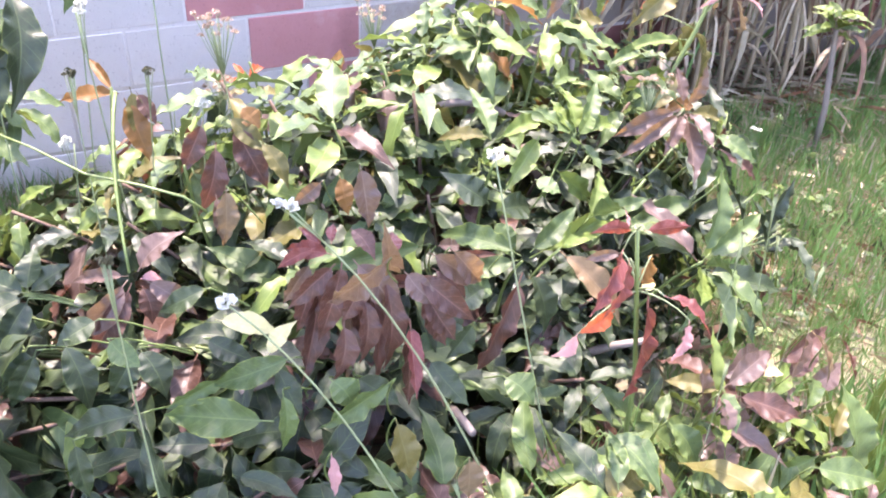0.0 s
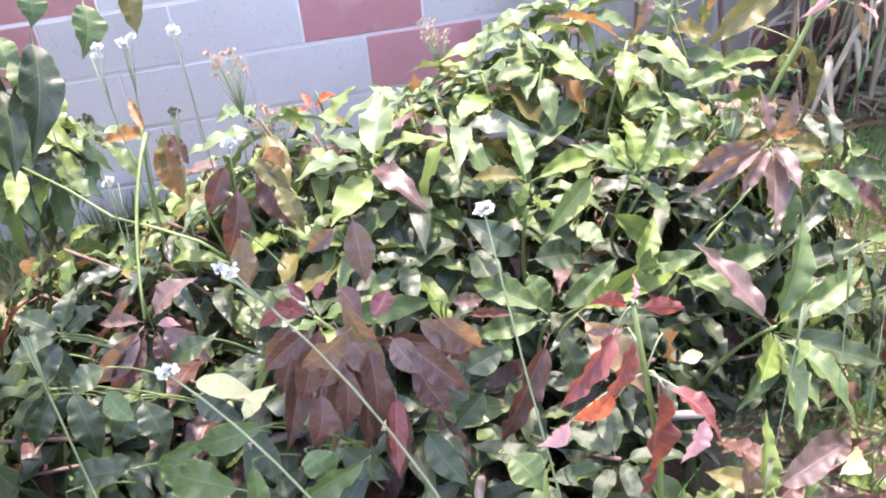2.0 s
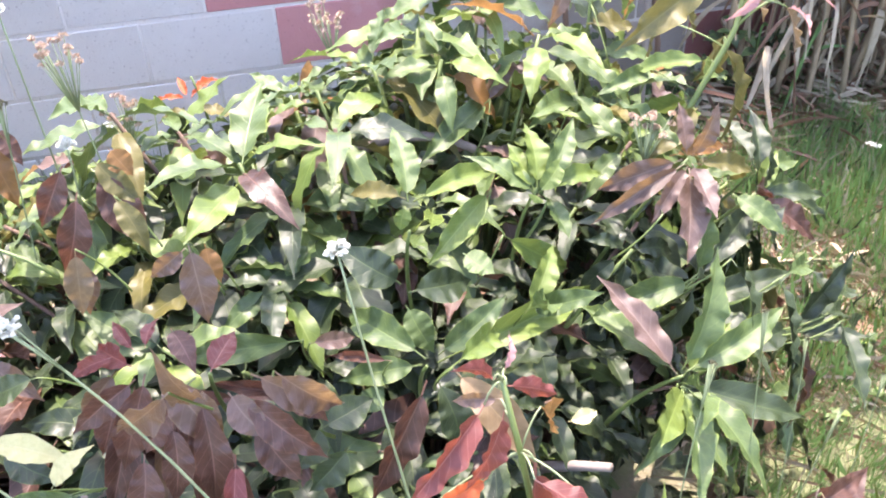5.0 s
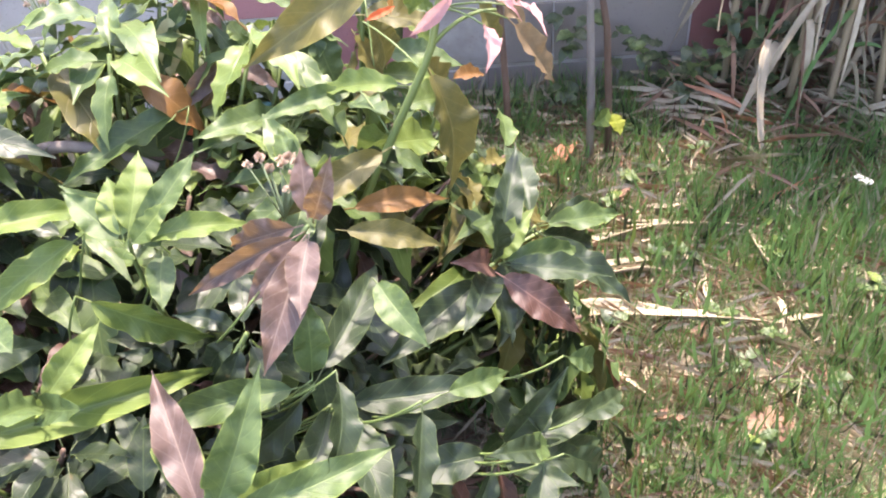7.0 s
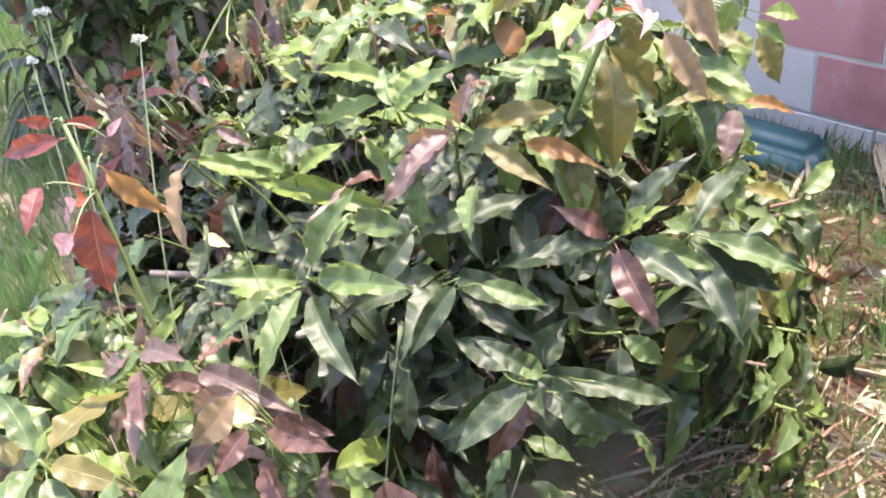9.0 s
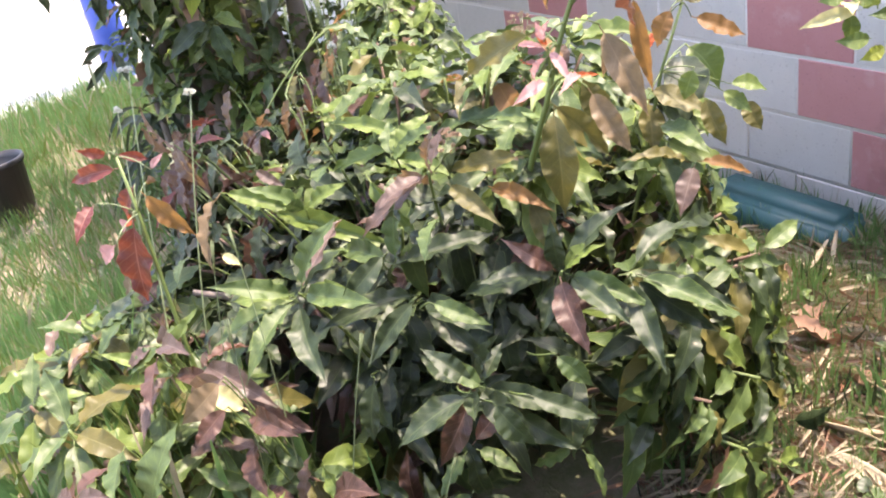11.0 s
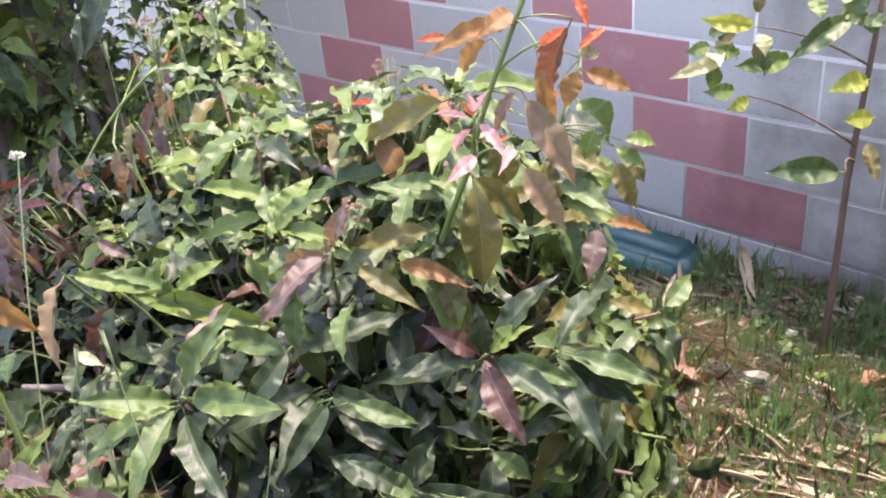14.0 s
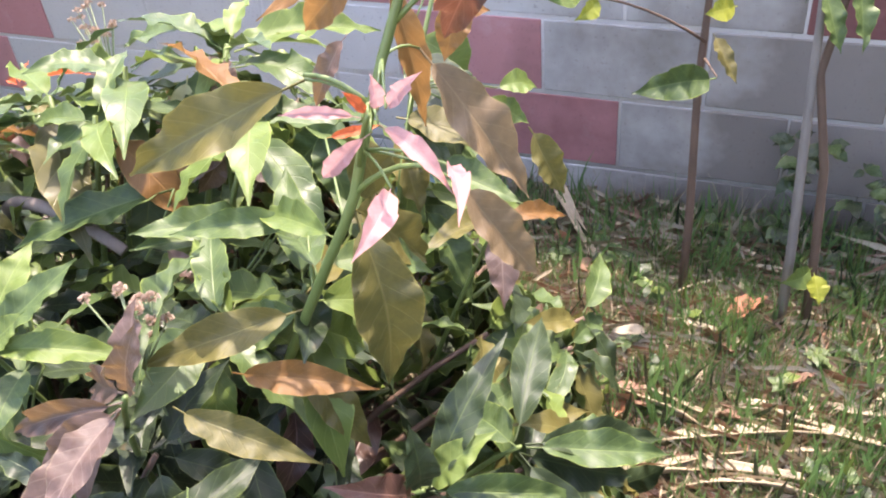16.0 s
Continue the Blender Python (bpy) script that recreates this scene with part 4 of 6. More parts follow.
# Nearly all deep: shade low in the shrub put into leaf colour.
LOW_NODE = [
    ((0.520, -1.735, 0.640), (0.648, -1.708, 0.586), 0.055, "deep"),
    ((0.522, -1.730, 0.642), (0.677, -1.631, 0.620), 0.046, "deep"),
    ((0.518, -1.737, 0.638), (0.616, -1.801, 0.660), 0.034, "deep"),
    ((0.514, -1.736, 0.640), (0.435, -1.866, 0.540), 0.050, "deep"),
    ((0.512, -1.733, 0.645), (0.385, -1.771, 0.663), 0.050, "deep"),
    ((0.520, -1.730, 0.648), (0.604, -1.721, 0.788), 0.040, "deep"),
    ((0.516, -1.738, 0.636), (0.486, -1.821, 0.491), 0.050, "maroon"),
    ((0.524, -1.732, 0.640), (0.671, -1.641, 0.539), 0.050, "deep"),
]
# Greens mostly darkened to deep, the recess's shade put into the colour.
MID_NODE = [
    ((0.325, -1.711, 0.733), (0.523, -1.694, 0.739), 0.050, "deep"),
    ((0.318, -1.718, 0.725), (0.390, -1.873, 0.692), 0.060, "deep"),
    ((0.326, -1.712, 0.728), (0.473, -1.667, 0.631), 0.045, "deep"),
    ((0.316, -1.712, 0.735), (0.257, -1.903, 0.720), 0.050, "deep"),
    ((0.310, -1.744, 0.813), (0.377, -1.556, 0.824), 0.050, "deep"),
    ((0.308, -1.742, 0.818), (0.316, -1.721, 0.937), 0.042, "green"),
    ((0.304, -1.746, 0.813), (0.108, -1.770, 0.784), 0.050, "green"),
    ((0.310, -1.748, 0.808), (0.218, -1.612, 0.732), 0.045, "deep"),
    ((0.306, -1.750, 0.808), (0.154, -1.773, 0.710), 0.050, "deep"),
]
HANGING_TAN = [
    ((-0.121, -1.912, 0.898), (-0.031, -1.995, 0.773), 0.050, "tan"),
    ((-0.119, -1.910, 0.900), (-0.028, -1.783, 0.831), 0.040, "lime"),
    ((0.280, -2.074, 0.645), (0.204, -2.123, 0.684), 0.045, "cream"),
    ((0.285, -2.070, 0.640), (0.443, -2.038, 0.663), 0.050, "maroon"),
    ((0.060, -2.143, 0.650), (0.170, -2.253, 0.599), 0.040, "purple"),
    ((0.060, -2.143, 0.652), (0.105, -2.066, 0.789), 0.040, "lime"),
    ((0.060, -2.143, 0.652), (0.043, -2.119, 0.781), 0.035, "purple"),
    ((0.060, -2.143, 0.650), (-0.002, -2.258, 0.724), 0.035, "lime"),
    ((0.060, -2.143, 0.650), (0.190, -2.069, 0.637), 0.035, "maroon"),
]


shrub = thing("avocado_shrub", "low sprawling avocado shrub with glossy green and maroon wavy leaves", "shrub", at=(CX, CY, 0.1))
pile = Pile()
GREENS = [("green", 5), ("deep", 3.4), ("lime", 2.6), ("olive", 0.6), ("purple", 0.25), ("maroon", 0.35)]
# Darker mixes for left and low leaves: shade put into the leaf colour.
SHADED_LEFTS = [("green", 2), ("deep", 7), ("lime", 0.4), ("purple", 0.5), ("maroon", 1.2)]
SHADED_LOWER = [("deep", 9), ("green", 0.7), ("maroon", 0.3)]
# Back top: own greens, with lime raised to put sunlit brightness in.
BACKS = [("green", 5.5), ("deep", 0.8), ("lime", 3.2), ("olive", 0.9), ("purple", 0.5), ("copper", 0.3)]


FLANKS = [("green", 5), ("lime", 2), ("olive", 1.5), ("deep", 2)]
# Near-black mix for the low front left, standing in for its shade.
SHADED_FRONT = [("deep", 9), ("maroon", 1), ("green", 0.6)]
SKIRT = [("green", 5), ("deep", 1), ("lime", 1.8), ("olive", 1.3), ("maroon", 0.35), ("purple", 0.4), ("tan", 0.2)]


def whorl(node, out, count, size, colours, parent=None, spread=1.0, heap=None):
    """Leaves round a shoot's end: they stand off it and hang outward."""
    side = out.orthogonal().normalized()
    other = out.cross(side)
    turn = rnd(0, 6.28)
    for k in range(count):
        a = turn + 2.4 * k
        tier = k / max(1, count - 1)
        radial = side * math.cos(a) + other * math.sin(a)
        steep = max(0.0, 1 - out.z)
        along = radial * spread + out * (0.75 * tier + rnd(-0.15, 0.15)) + Vector((0, 0, -1)) * (rnd(0.05, 0.65) + 2.0 * steep) * (1 - 0.6 * tier)
        length = size * rnd(0.75, 1.15) * (1 - 0.25 * tier)
        face = out * 1.0 + Vector((0, 0, 0.7 - 0.75 * steep)) - radial * 0.1 + Vector((rnd(-1, 1), rnd(-1, 1), rnd(-1, 1))) * 0.42
        m = aim(node + radial * 0.008 - out * 0.03 * (1 - tier), along, face, length, rnd(0.85, 1.15))
        colour, shape = pick(colours), RNG.randrange(len(SHAPES))
        if parent is not None:
            attach("leaf", leaf_mesh(shape, colour), parent, m)
        else:
            (heap or pile).put(colour, SHAPES[shape], m)


# shoots that can be told apart: a stalk, and its leaves
FRONT_SHOOTS = [(PURPLE_WHORL, (0.20, -1.55, 0.66), (0.318, -1.645, 0.965)), (MAROON_CLUSTER + MAROON_UNDER + MAROON_FIX + MAROON_RING, (-0.40, -1.72, 0.62), (-0.41, -1.885, 0.94)),
                (DARK_WHORL, (-0.74, -1.33, 1.02), (-0.785, -1.59, 0.80)), (HANGING_MAROON, (-0.60, -1.42, 0.60), (-0.655, -1.48, 0.93)),
                (COPPER_TIP, (-0.77, -1.32, 0.72), (-0.745, -1.33, 1.03)), (GREEN_WHORL_A, (-0.12, -1.72, 0.58), (-0.137, -1.825, 0.82)),
                (LEFT_NODE, (0.16, -1.78, 0.55), (0.21, -1.905, 0.785)), (DARK_LEAVES, (-0.10, -1.58, 0.62), (-0.12, -1.66, 0.93)),
                (BRIGHT_WHORL, (0.08, -1.52, 0.66), (0.094, -1.60, 0.925)), (NODE_WHORL, (0.40, -1.45, 0.55), (0.53, -1.535, 0.79)),
                (FLANK_WHORL, (0.45, -1.36, 0.50), (0.597, -1.436, 0.768)), (COPPER_NODE, (0.36, -1.20, 0.52), (0.485, -1.16, 0.85)), (LOW_NODE, (0.36, -1.62, 0.40), (0.518, -1.733, 0.645)),
                (SIDE_LEAVES, (0.36, -1.25, 0.42), (0.477, -1.325, 0.645)), (STAR_TIP, (-0.40, -1.04, 0.62), (-0.42, -1.0, 0.90)),
                (BACK_TOP, (0.10, -1.22, 0.6), (0.13, -1.19, 1.02)), (FRONT_LEAVES, (-0.40, -1.80, 0.50), (-0.50, -1.93, 0.78))]
for leaves in (MAUVE_SHEEN_LEAVES, FRONT_RIGHT, FRONT_EDGE, LEFT_BROAD, LEFT_UNDER, COPPER_HANGING, FLANK_WHORL_B, FLANK_WHORL_C, FRONT_LOW, FRONT_WHORL, RIGHT_LOW, LEFT_DARK, MID_NODE, HANGING_TAN, CANOPY_LEAVES):
    for leaf in leaves:
        end = Vector(leaf[0])
        inward = Vector((0.01, 0.04, -0.12)) if end.y < -2.0 else (Vector((CX, CY, 0.30)) - end).normalized() * 0.11
        FRONT_SHOOTS.append(([leaf], end + inward, end))
taken = []
for leaves, foot, end in FRONT_SHOOTS:
    stalk = stem("shoot", curve_points(foot, end, 0.02 if len(leaves) > 1 else 0.0, 0.01, 7), 0.0042 if len(leaves) > 1 else 0.0018, 0.0026 if len(leaves) > 1 else 0.0014, STEM_GREEN, shrub, "yellow-green leafy shoot", sides=6)
    taken.append(Vector(end))
    for base, tip, width, colour in leaves:
        set_leaf(stalk, base, tip, width, colour, Vector((0.1, -0.8, 0.75)) if leaves is PURPLE_WHORL else None)
        taken.append(Vector(base).lerp(Vector(tip), 0.5))

nodes, tries = [], 0
while len(nodes) < 265 and tries < 20000:
    tries += 1
    x, y = rnd(CX - 1.22, CX + AX), rnd(CY - AY, CY + AY)
    hit = canopy(x, y, rnd(0.93, 1.08))
    if hit and hit[0].z < 0.66 and hit[0].x > 0.05 and RNG.random() < 0.72:
        continue
    if hit and hit[0].x > -0.6 and hit[0].y < -1.97 and hit[0].z < 0.62:
        continue
    if hit and hit[0].z < 0.74 and hit[0].x < -0.2 and hit[0].y < -1.72 and RNG.random() < 0.8:
        continue
    if hit:
        for p in taken:
            if (p.x - hit[0].x) ** 2 + (p.y - hit[0].y) ** 2 < 0.022:
                hit[0].z = min(hit[0].z, p.z - 0.07)
    if hit and all((hit[0] - p).length > 0.104 for p, _ in nodes) and all((hit[0] - p).length > 0.085 for p in taken):
        nodes.append(hit)
nodes += [(Vector(p), Vector(d).normalized()) for p, d in (((0.40, -1.62, 0.84), (0.5, -0.4, 0.8)), ((0.36, -1.40, 0.92), (0.5, 0.1, 0.9)), ((0.30, -1.50, 0.93), (0.2, -0.3, 1)), ((0.50, -1.42, 0.80), (0.8, 0, 0.7)), ((0.34, -1.72, 0.85), (0.3, -0.6, 0.8)), ((0.0, -1.2, 1.05), (0, 0.1, 1)), ((0.13, -1.15, 1.07), (0.1, 0.1, 1)), ((0.22, -1.25, 1.03), (0.3, 0, 1)), ((-0.10, -1.25, 1.02), (-0.2, 0, 1)), ((0.06, -1.06, 1.0), (0, 0.4, 1)), ((0.02, -1.3, 1.03), (0, -0.2, 1)))]
nodes += [(Vector((rnd(0.48, 0.64), rnd(-1.36, -1.0), rnd(0.44, 0.74))), Vector((0.75, 0.1, 0.6)).normalized()) for k in range(20)]
skirt = [(Vector((rnd(0.12, 0.56), rnd(-2.2, -1.92), rnd(0.24, 0.46))), Vector((0.5, -0.6, 0.7)).normalized()) for k in range(22)]
skirt += [(Vector((rnd(-0.50, 0.14), rnd(-2.42, -1.98), rnd(0.22, 0.46))), Vector((0.25, -0.25, 0.95)).normalized()) for k in range(28)]
skirt += [(Vector((rnd(-0.36, 0.08), rnd(-2.42, -2.20), rnd(0.48, 0.72))), Vector((0.3, -0.2, 0.9)).normalized()) for k in range(7)]
skirt += [(Vector((rnd(-0.42, 0.16), rnd(-2.32, -2.06), rnd(0.40, 0.62))), Vector((0.3, -0.25, 0.9)).normalized()) for k in range(11)]
root = Vector((CX + 0.1, -1.50, lift(CX, -1.5)))
singles = 0
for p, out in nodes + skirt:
    colours = SKIRT if (p.z < 0.5 or p.y < -2.05) and p.y < -1.9 and p.x > -0.51 else SHADED_FRONT if p.x < -0.25 and p.y < -1.75 and p.z < 0.72 else SHADED_LEFTS if p.x < -0.45 and p.z < 0.74 else BACKS if p.y > -1.35 and p.z > 0.75 else FLANKS if p.y > -1.37 and p.x > 0.4 else SHADED_LOWER if p.z < (0.86 if p.x > 0.1 else 0.76) and p.y < -1.3 else GREENS
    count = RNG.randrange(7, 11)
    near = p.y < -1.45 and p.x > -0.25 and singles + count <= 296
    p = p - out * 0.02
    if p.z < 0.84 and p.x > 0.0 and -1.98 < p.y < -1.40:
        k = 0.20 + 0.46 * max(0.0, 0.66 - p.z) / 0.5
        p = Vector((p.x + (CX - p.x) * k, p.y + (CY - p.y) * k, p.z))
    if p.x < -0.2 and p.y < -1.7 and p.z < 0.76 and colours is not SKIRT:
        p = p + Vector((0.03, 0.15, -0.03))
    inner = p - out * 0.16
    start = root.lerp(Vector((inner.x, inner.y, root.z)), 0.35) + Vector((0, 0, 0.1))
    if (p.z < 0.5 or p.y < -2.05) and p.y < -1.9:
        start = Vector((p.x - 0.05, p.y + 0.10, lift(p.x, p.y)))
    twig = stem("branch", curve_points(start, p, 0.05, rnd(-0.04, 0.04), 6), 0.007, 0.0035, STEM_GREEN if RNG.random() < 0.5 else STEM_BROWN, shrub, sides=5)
    low = colours is SHADED_LOWER
    whorl(p, out, count, rnd(0.12, 0.165) if low else rnd(0.165, 0.225) if colours in (SHADED_FRONT, SHADED_LEFTS) else rnd(0.14, 0.20), colours, twig if near else None)
    if near:
        singles += count
# leaves deeper inside, mostly dark green: inner shade put into their colour
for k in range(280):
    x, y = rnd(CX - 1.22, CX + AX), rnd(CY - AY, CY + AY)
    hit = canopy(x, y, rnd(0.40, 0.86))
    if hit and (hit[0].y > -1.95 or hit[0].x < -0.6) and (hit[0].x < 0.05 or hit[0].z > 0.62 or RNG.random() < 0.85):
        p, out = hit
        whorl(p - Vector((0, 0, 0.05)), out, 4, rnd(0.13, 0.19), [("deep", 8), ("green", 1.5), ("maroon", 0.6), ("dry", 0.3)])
for k in range(7):
    a = 0.9 * k
    end = Vector((CX + 0.5 * math.cos(a), CY + 0.45 * math.sin(a), 0.62))
    stem("limb", curve_points(root + Vector((0.04 * math.cos(a), 0.04 * math.sin(a), -0.03)), end, 0.08, 0.03, 8), 0.017, 0.007, BARK_GREY, shrub, "grey-brown woody limb")
stem("limb", curve_points((-0.22, -1.30, 0.80), (0.06, -1.36, 0.86), 0.07, 0.02, 10), 0.010, 0.008, BARK_GREY, shrub, "arched grey limb")
stem("branch", [Vector(p) for p in ((-0.986, -1.269, 0.964), (-0.900, -1.347, 0.943), (-0.820, -1.428, 0.916), (-0.739, -1.483, 0.909), (-0.669, -1.528, 0.895), (-0.633, -1.535, 0.859))], 0.0020, 0.0030, STEM_GREEN, shrub, "arching yellow-green branch", 6)
pile.close("foliage", shrub)

# ---- tall avocado shoot with copper and olive leaves ----
tall = thing("avocado_sapling", "tall green avocado shoot with drooping copper, olive and pink young leaves", "sapling", at=(0.28, -1.58, 0.15))
LINE = [(0.20, -1.36, 0.14), (0.30, -1.43, 0.60), (0.355, -1.478, 0.85), (0.381, -1.479, 0.903), (0.410, -1.478, 0.962), (0.437, -1.476, 1.017), (0.455, -1.474, 1.052), (0.469, -1.472, 1.085),
        (0.478, -1.464, 1.125), (0.487, -1.455, 1.162), (0.497, -1.445, 1.20), (0.512, -1.430, 1.25), (0.528, -1.416, 1.30), (0.55, -1.39, 1.38)]
trunk = stem("stem", [Vector(p) for p in LINE], 0.0060, 0.0038, STEM_GREEN, tall, "smooth green stem", 9)
stem("side_shoot", curve_points((0.475, -1.468, 1.11), (0.500, -1.485, 1.172), 0.006, 0, 5), 0.0030, 0.0020, STEM_GREEN, tall)
stem("side_shoot", curve_points((0.469, -1.472, 1.085), (0.545, -1.475, 1.125), 0.012, 0, 5), 0.0030, 0.0018, STEM_GREEN, tall)
stem("side_shoot", curve_points((0.505, -1.437, 1.225), (0.585, -1.40, 1.275), 0.01, 0, 5), 0.0026, 0.0018, STEM_GREEN, tall)
stem("side_shoot", curve_points((0.487, -1.455, 1.162), (0.431, -1.458, 1.185), 0.008, 0, 5), 0.0026, 0.0018, STEM_GREEN, tall)
BACK_SHOOT = [(0.26, -1.24, 0.30), (0.33, -1.17, 0.75), (0.365, -1.12, 1.0), (0.395, -1.085, 1.13)]
stem("side_shoot", [Vector(p) for p in BACK_SHOOT], 0.0055, 0.0026, STEM_GREEN, tall, "slender green second shoot", 7)
for group in (TALL_OLIVE, TALL_SIDE, TALL_PINK, TALL_LOW):
    for base, tip, width, colour in group:
        set_leaf(tall, base, tip, width, colour, Vector((0.5, -0.6, 0.7)))
        near = min((Vector(p) for p in LINE[2:] + BACK_SHOOT[1:]), key=lambda p: (p - Vector(base)).length)
        if 0.012 < (near - Vector(base)).length < 0.16:
            stem("leaf_stalk", curve_points(near, base, 0.006, 0, 4), 0.0015, 0.0012, STEM_GREEN, tall, sides=5)

for k in range(9):
    a = 2.4 * k
    b = Vector((0.36, -1.47, 0.86)).lerp(Vector((0.42, -1.47, 1.0)), k / 8)
    e = b + Vector((0.8 * math.cos(a) - 0.35, abs(math.sin(a)) * 0.8 + 0.1, rnd(-1.0, -0.1))).normalized() * rnd(0.11, 0.16)
    set_leaf(tall, b, e, rnd(0.045, 0.06), pick([("lime", 2), ("green", 4), ("olive", 2), ("deep", 2)]), Vector((0.5, -0.4, 0.8)))
for k in range(13):
    a = 2.4 * k
    b = Vector((0.355, -1.13, 0.97)) + Vector((rnd(-0.02, 0.02), rnd(-0.02, 0.02), -0.014 * k))
    e = b + Vector((0.35 + 0.7 * math.cos(a), 0.35 + 0.7 * math.sin(a), rnd(-1.1, -0.2))).normalized() * rnd(0.11, 0.16)
    set_leaf(tall, b, e, 0.055, pick([("lime", 3), ("green", 3), ("olive", 2)]), Vector((0.7, -0.3, 0.7)))

# ---- red seedling at the front ----
red = thing("avocado_seedling", "young avocado seedling with hanging wine-red leaves and pink tip", "seedling", at=(0.0, -2.06, 0.12))
RED_LINE = [(-0.02, -2.06, 0.10), (-0.04, -2.09, 0.45), (-0.06, -2.09, 0.75), (-0.09, -2.085, 0.93), (-0.112, -2.085, 1.045)]
stem("stem", [Vector(p) for p in RED_LINE], 0.006, 0.003, STEM_GREEN, red, "thin green stem")
for base, tip, width, colour in RED_SHOOT:
    set_leaf(red, base, tip, width, colour, Vector((0.62, -0.62, 0.45)))
    near = min((Vector(p) for p in RED_LINE[2:]), key=lambda p: (p - Vector(base)).length)
    if 0.008 < (near - Vector(base)).length < 0.14:
        stem("leaf_stalk", curve_points(near, base, 0.01, 0, 4), 0.0014, 0.0011, STEM_WEED, red, sides=5)


# ---- flowering weeds ----
def floret_head(centre, radius, count, seed):
    """A rounded head of many small petals."""
    r = random.Random(seed)
    verts, faces = [], []
    for k in range(count):
        d = Vector((r.gauss(0, 1), r.gauss(0, 1), abs(r.gauss(0, 1)) * 0.7 + 0.1)).normalized()
        p = Vector(centre) + d * radius * r.uniform(0.55, 1.0)
        u = d.orthogonal().normalized() * radius * 0.30
        w = d.cross(u).normalized() * radius * 0.22
        n0 = len(verts)
        verts += [tuple(p - d * radius * 0.35), tuple(p + u), tuple(p + d * radius * 0.2 + w), tuple(p - u), tuple(p + d * radius * 0.2 - w)]
        faces += [(n0, n0 + 1, n0 + 2), (n0, n0 + 2, n0 + 3), (n0, n0 + 3, n0 + 4), (n0, n0 + 4, n0 + 1)]
    return verts, faces


def weed(foot, head, sag, heads, mat, radius, label, thick=0.0024, spread=1.7):
    w = thing("flowering_weed", label, "weed", "weeds among the shrub", foot)
    pts = curve_points(foot, head, sag, rnd(-0.02, 0.02), 10)
    stem("stem", pts, thick, thick * 0.6, STEM_WEED, w, "thin hairy grey-green stem", 5)
    for k in range(heads):
        spot = Vector(head) + (Vector((rnd(-1, 1), rnd(-1, 1), rnd(-0.3, 1))) * radius * spread if heads > 1 else Vector())
        if heads > 1:
            stem("flower_stalk", [pts[-2], spot], 0.0012, 0.0008, STEM_WEED, w, sides=4)
        v, f = floret_head(spot, radius, 26, RNG.randrange(9999))
        attach("flower_head", mesh_of("flower_head", v, f, mat, smooth=False), w)


WHITE = "slender weed with a white button flower on an arching stem"
for foot, head, sag, heads in (((-0.10, -2.12, 0.15), (-0.243, -1.880, 1.085), 0.03, 1), ((-0.20, -2.16, 0.20), (-0.579, -1.93, 1.085), 0.12, 3), ((-0.34, -2.14, 0.20), (-0.684, -1.966, 0.985), 0.10, 1),
                              ((-0.86, -1.15, 0.12), (-0.765, -1.118, 1.107), 0.0, 3), ((-0.92, -1.3, 0.12), (-0.828, -1.276, 0.90), 0.0, 2), ((-0.98, -1.2, 0.12), (-0.941, -1.141, 1.084), 0.0, 1),
                              ((-0.62, -1.25, 0.15), (-0.647, -1.313, 1.19), 0.02, 1), ((-0.72, -1.35, 0.15), (-0.781, -1.374, 1.19), 0.02, 2), ((-0.60, -1.33, 0.15), (-0.596, -1.392, 1.0), 0.0, 1),
                              ((-0.55, -1.05, 0.15), (-0.50, -1.03, 0.86), 0.0, 1), ((-0.62, -1.0, 0.15), (-0.60, -0.98, 0.80), 0.0, 1), ((1.5, -0.75, 0.12), (1.42, -0.80, 0.30), 0.04, 2)):
    weed(foot, head, sag, heads, WHITE_PETAL, 0.0105 if heads > 1 else 0.0145, WHITE)
for foot, head in (((-0.16, -1.12, 0.2), (-0.149, -1.08, 1.015)), ((0.02, -1.2, 0.3), (0.026, -1.165, 0.93)), ((0.26, -1.55, 0.4), (0.278, -1.587, 0.985)), ((-0.5, -1.38, 0.3), (-0.566, -1.42, 1.15)), ((-0.5, -1.2, 0.3), (-0.533, -1.213, 0.945))):
    weed(foot, head, 0.0, 18, TAN_PETAL, 0.0065, "tall weed with a head of withered tan florets", 0.002, 5.0)
for foot, head in (((-0.75, -1.4, 0.3), (-0.679, -1.353, 1.06)), ((-0.82, -1.45, 0.3), (-0.812, -1.419, 1.10)), ((-0.80, -2.0, 0.15), (-0.823, -1.973, 1.09))):
    weed(foot, head, 0.0, 10, BUD, 0.005, "weed with a spray of small dark buds", 0.002)

for foot, head, sag in (((0.30, -2.05, 0.12), (0.24, -2.0, 0.98), 0.02), ((0.10, -2.14, 0.12), (0.17, -2.02, 0.93), 0.04), ((0.36, -2.02, 0.12), (0.42, -1.88, 0.78), 0.05), ((-0.02, -2.2, 0.12), (0.06, -2.16, 0.80), 0.03),
                        ((0.22, -2.1, 0.12), (0.33, -2.07, 0.86), 0.0), ((-0.30, -2.22, 0.12), (-0.42, -2.16, 0.72), 0.05), ((0.52, -1.95, 0.12), (0.62, -1.85, 0.62), 0.03)):
    weed(foot, head, sag, 7, BUD, 0.0022, "wispy pale green grass stalk gone to seed", 0.0014)

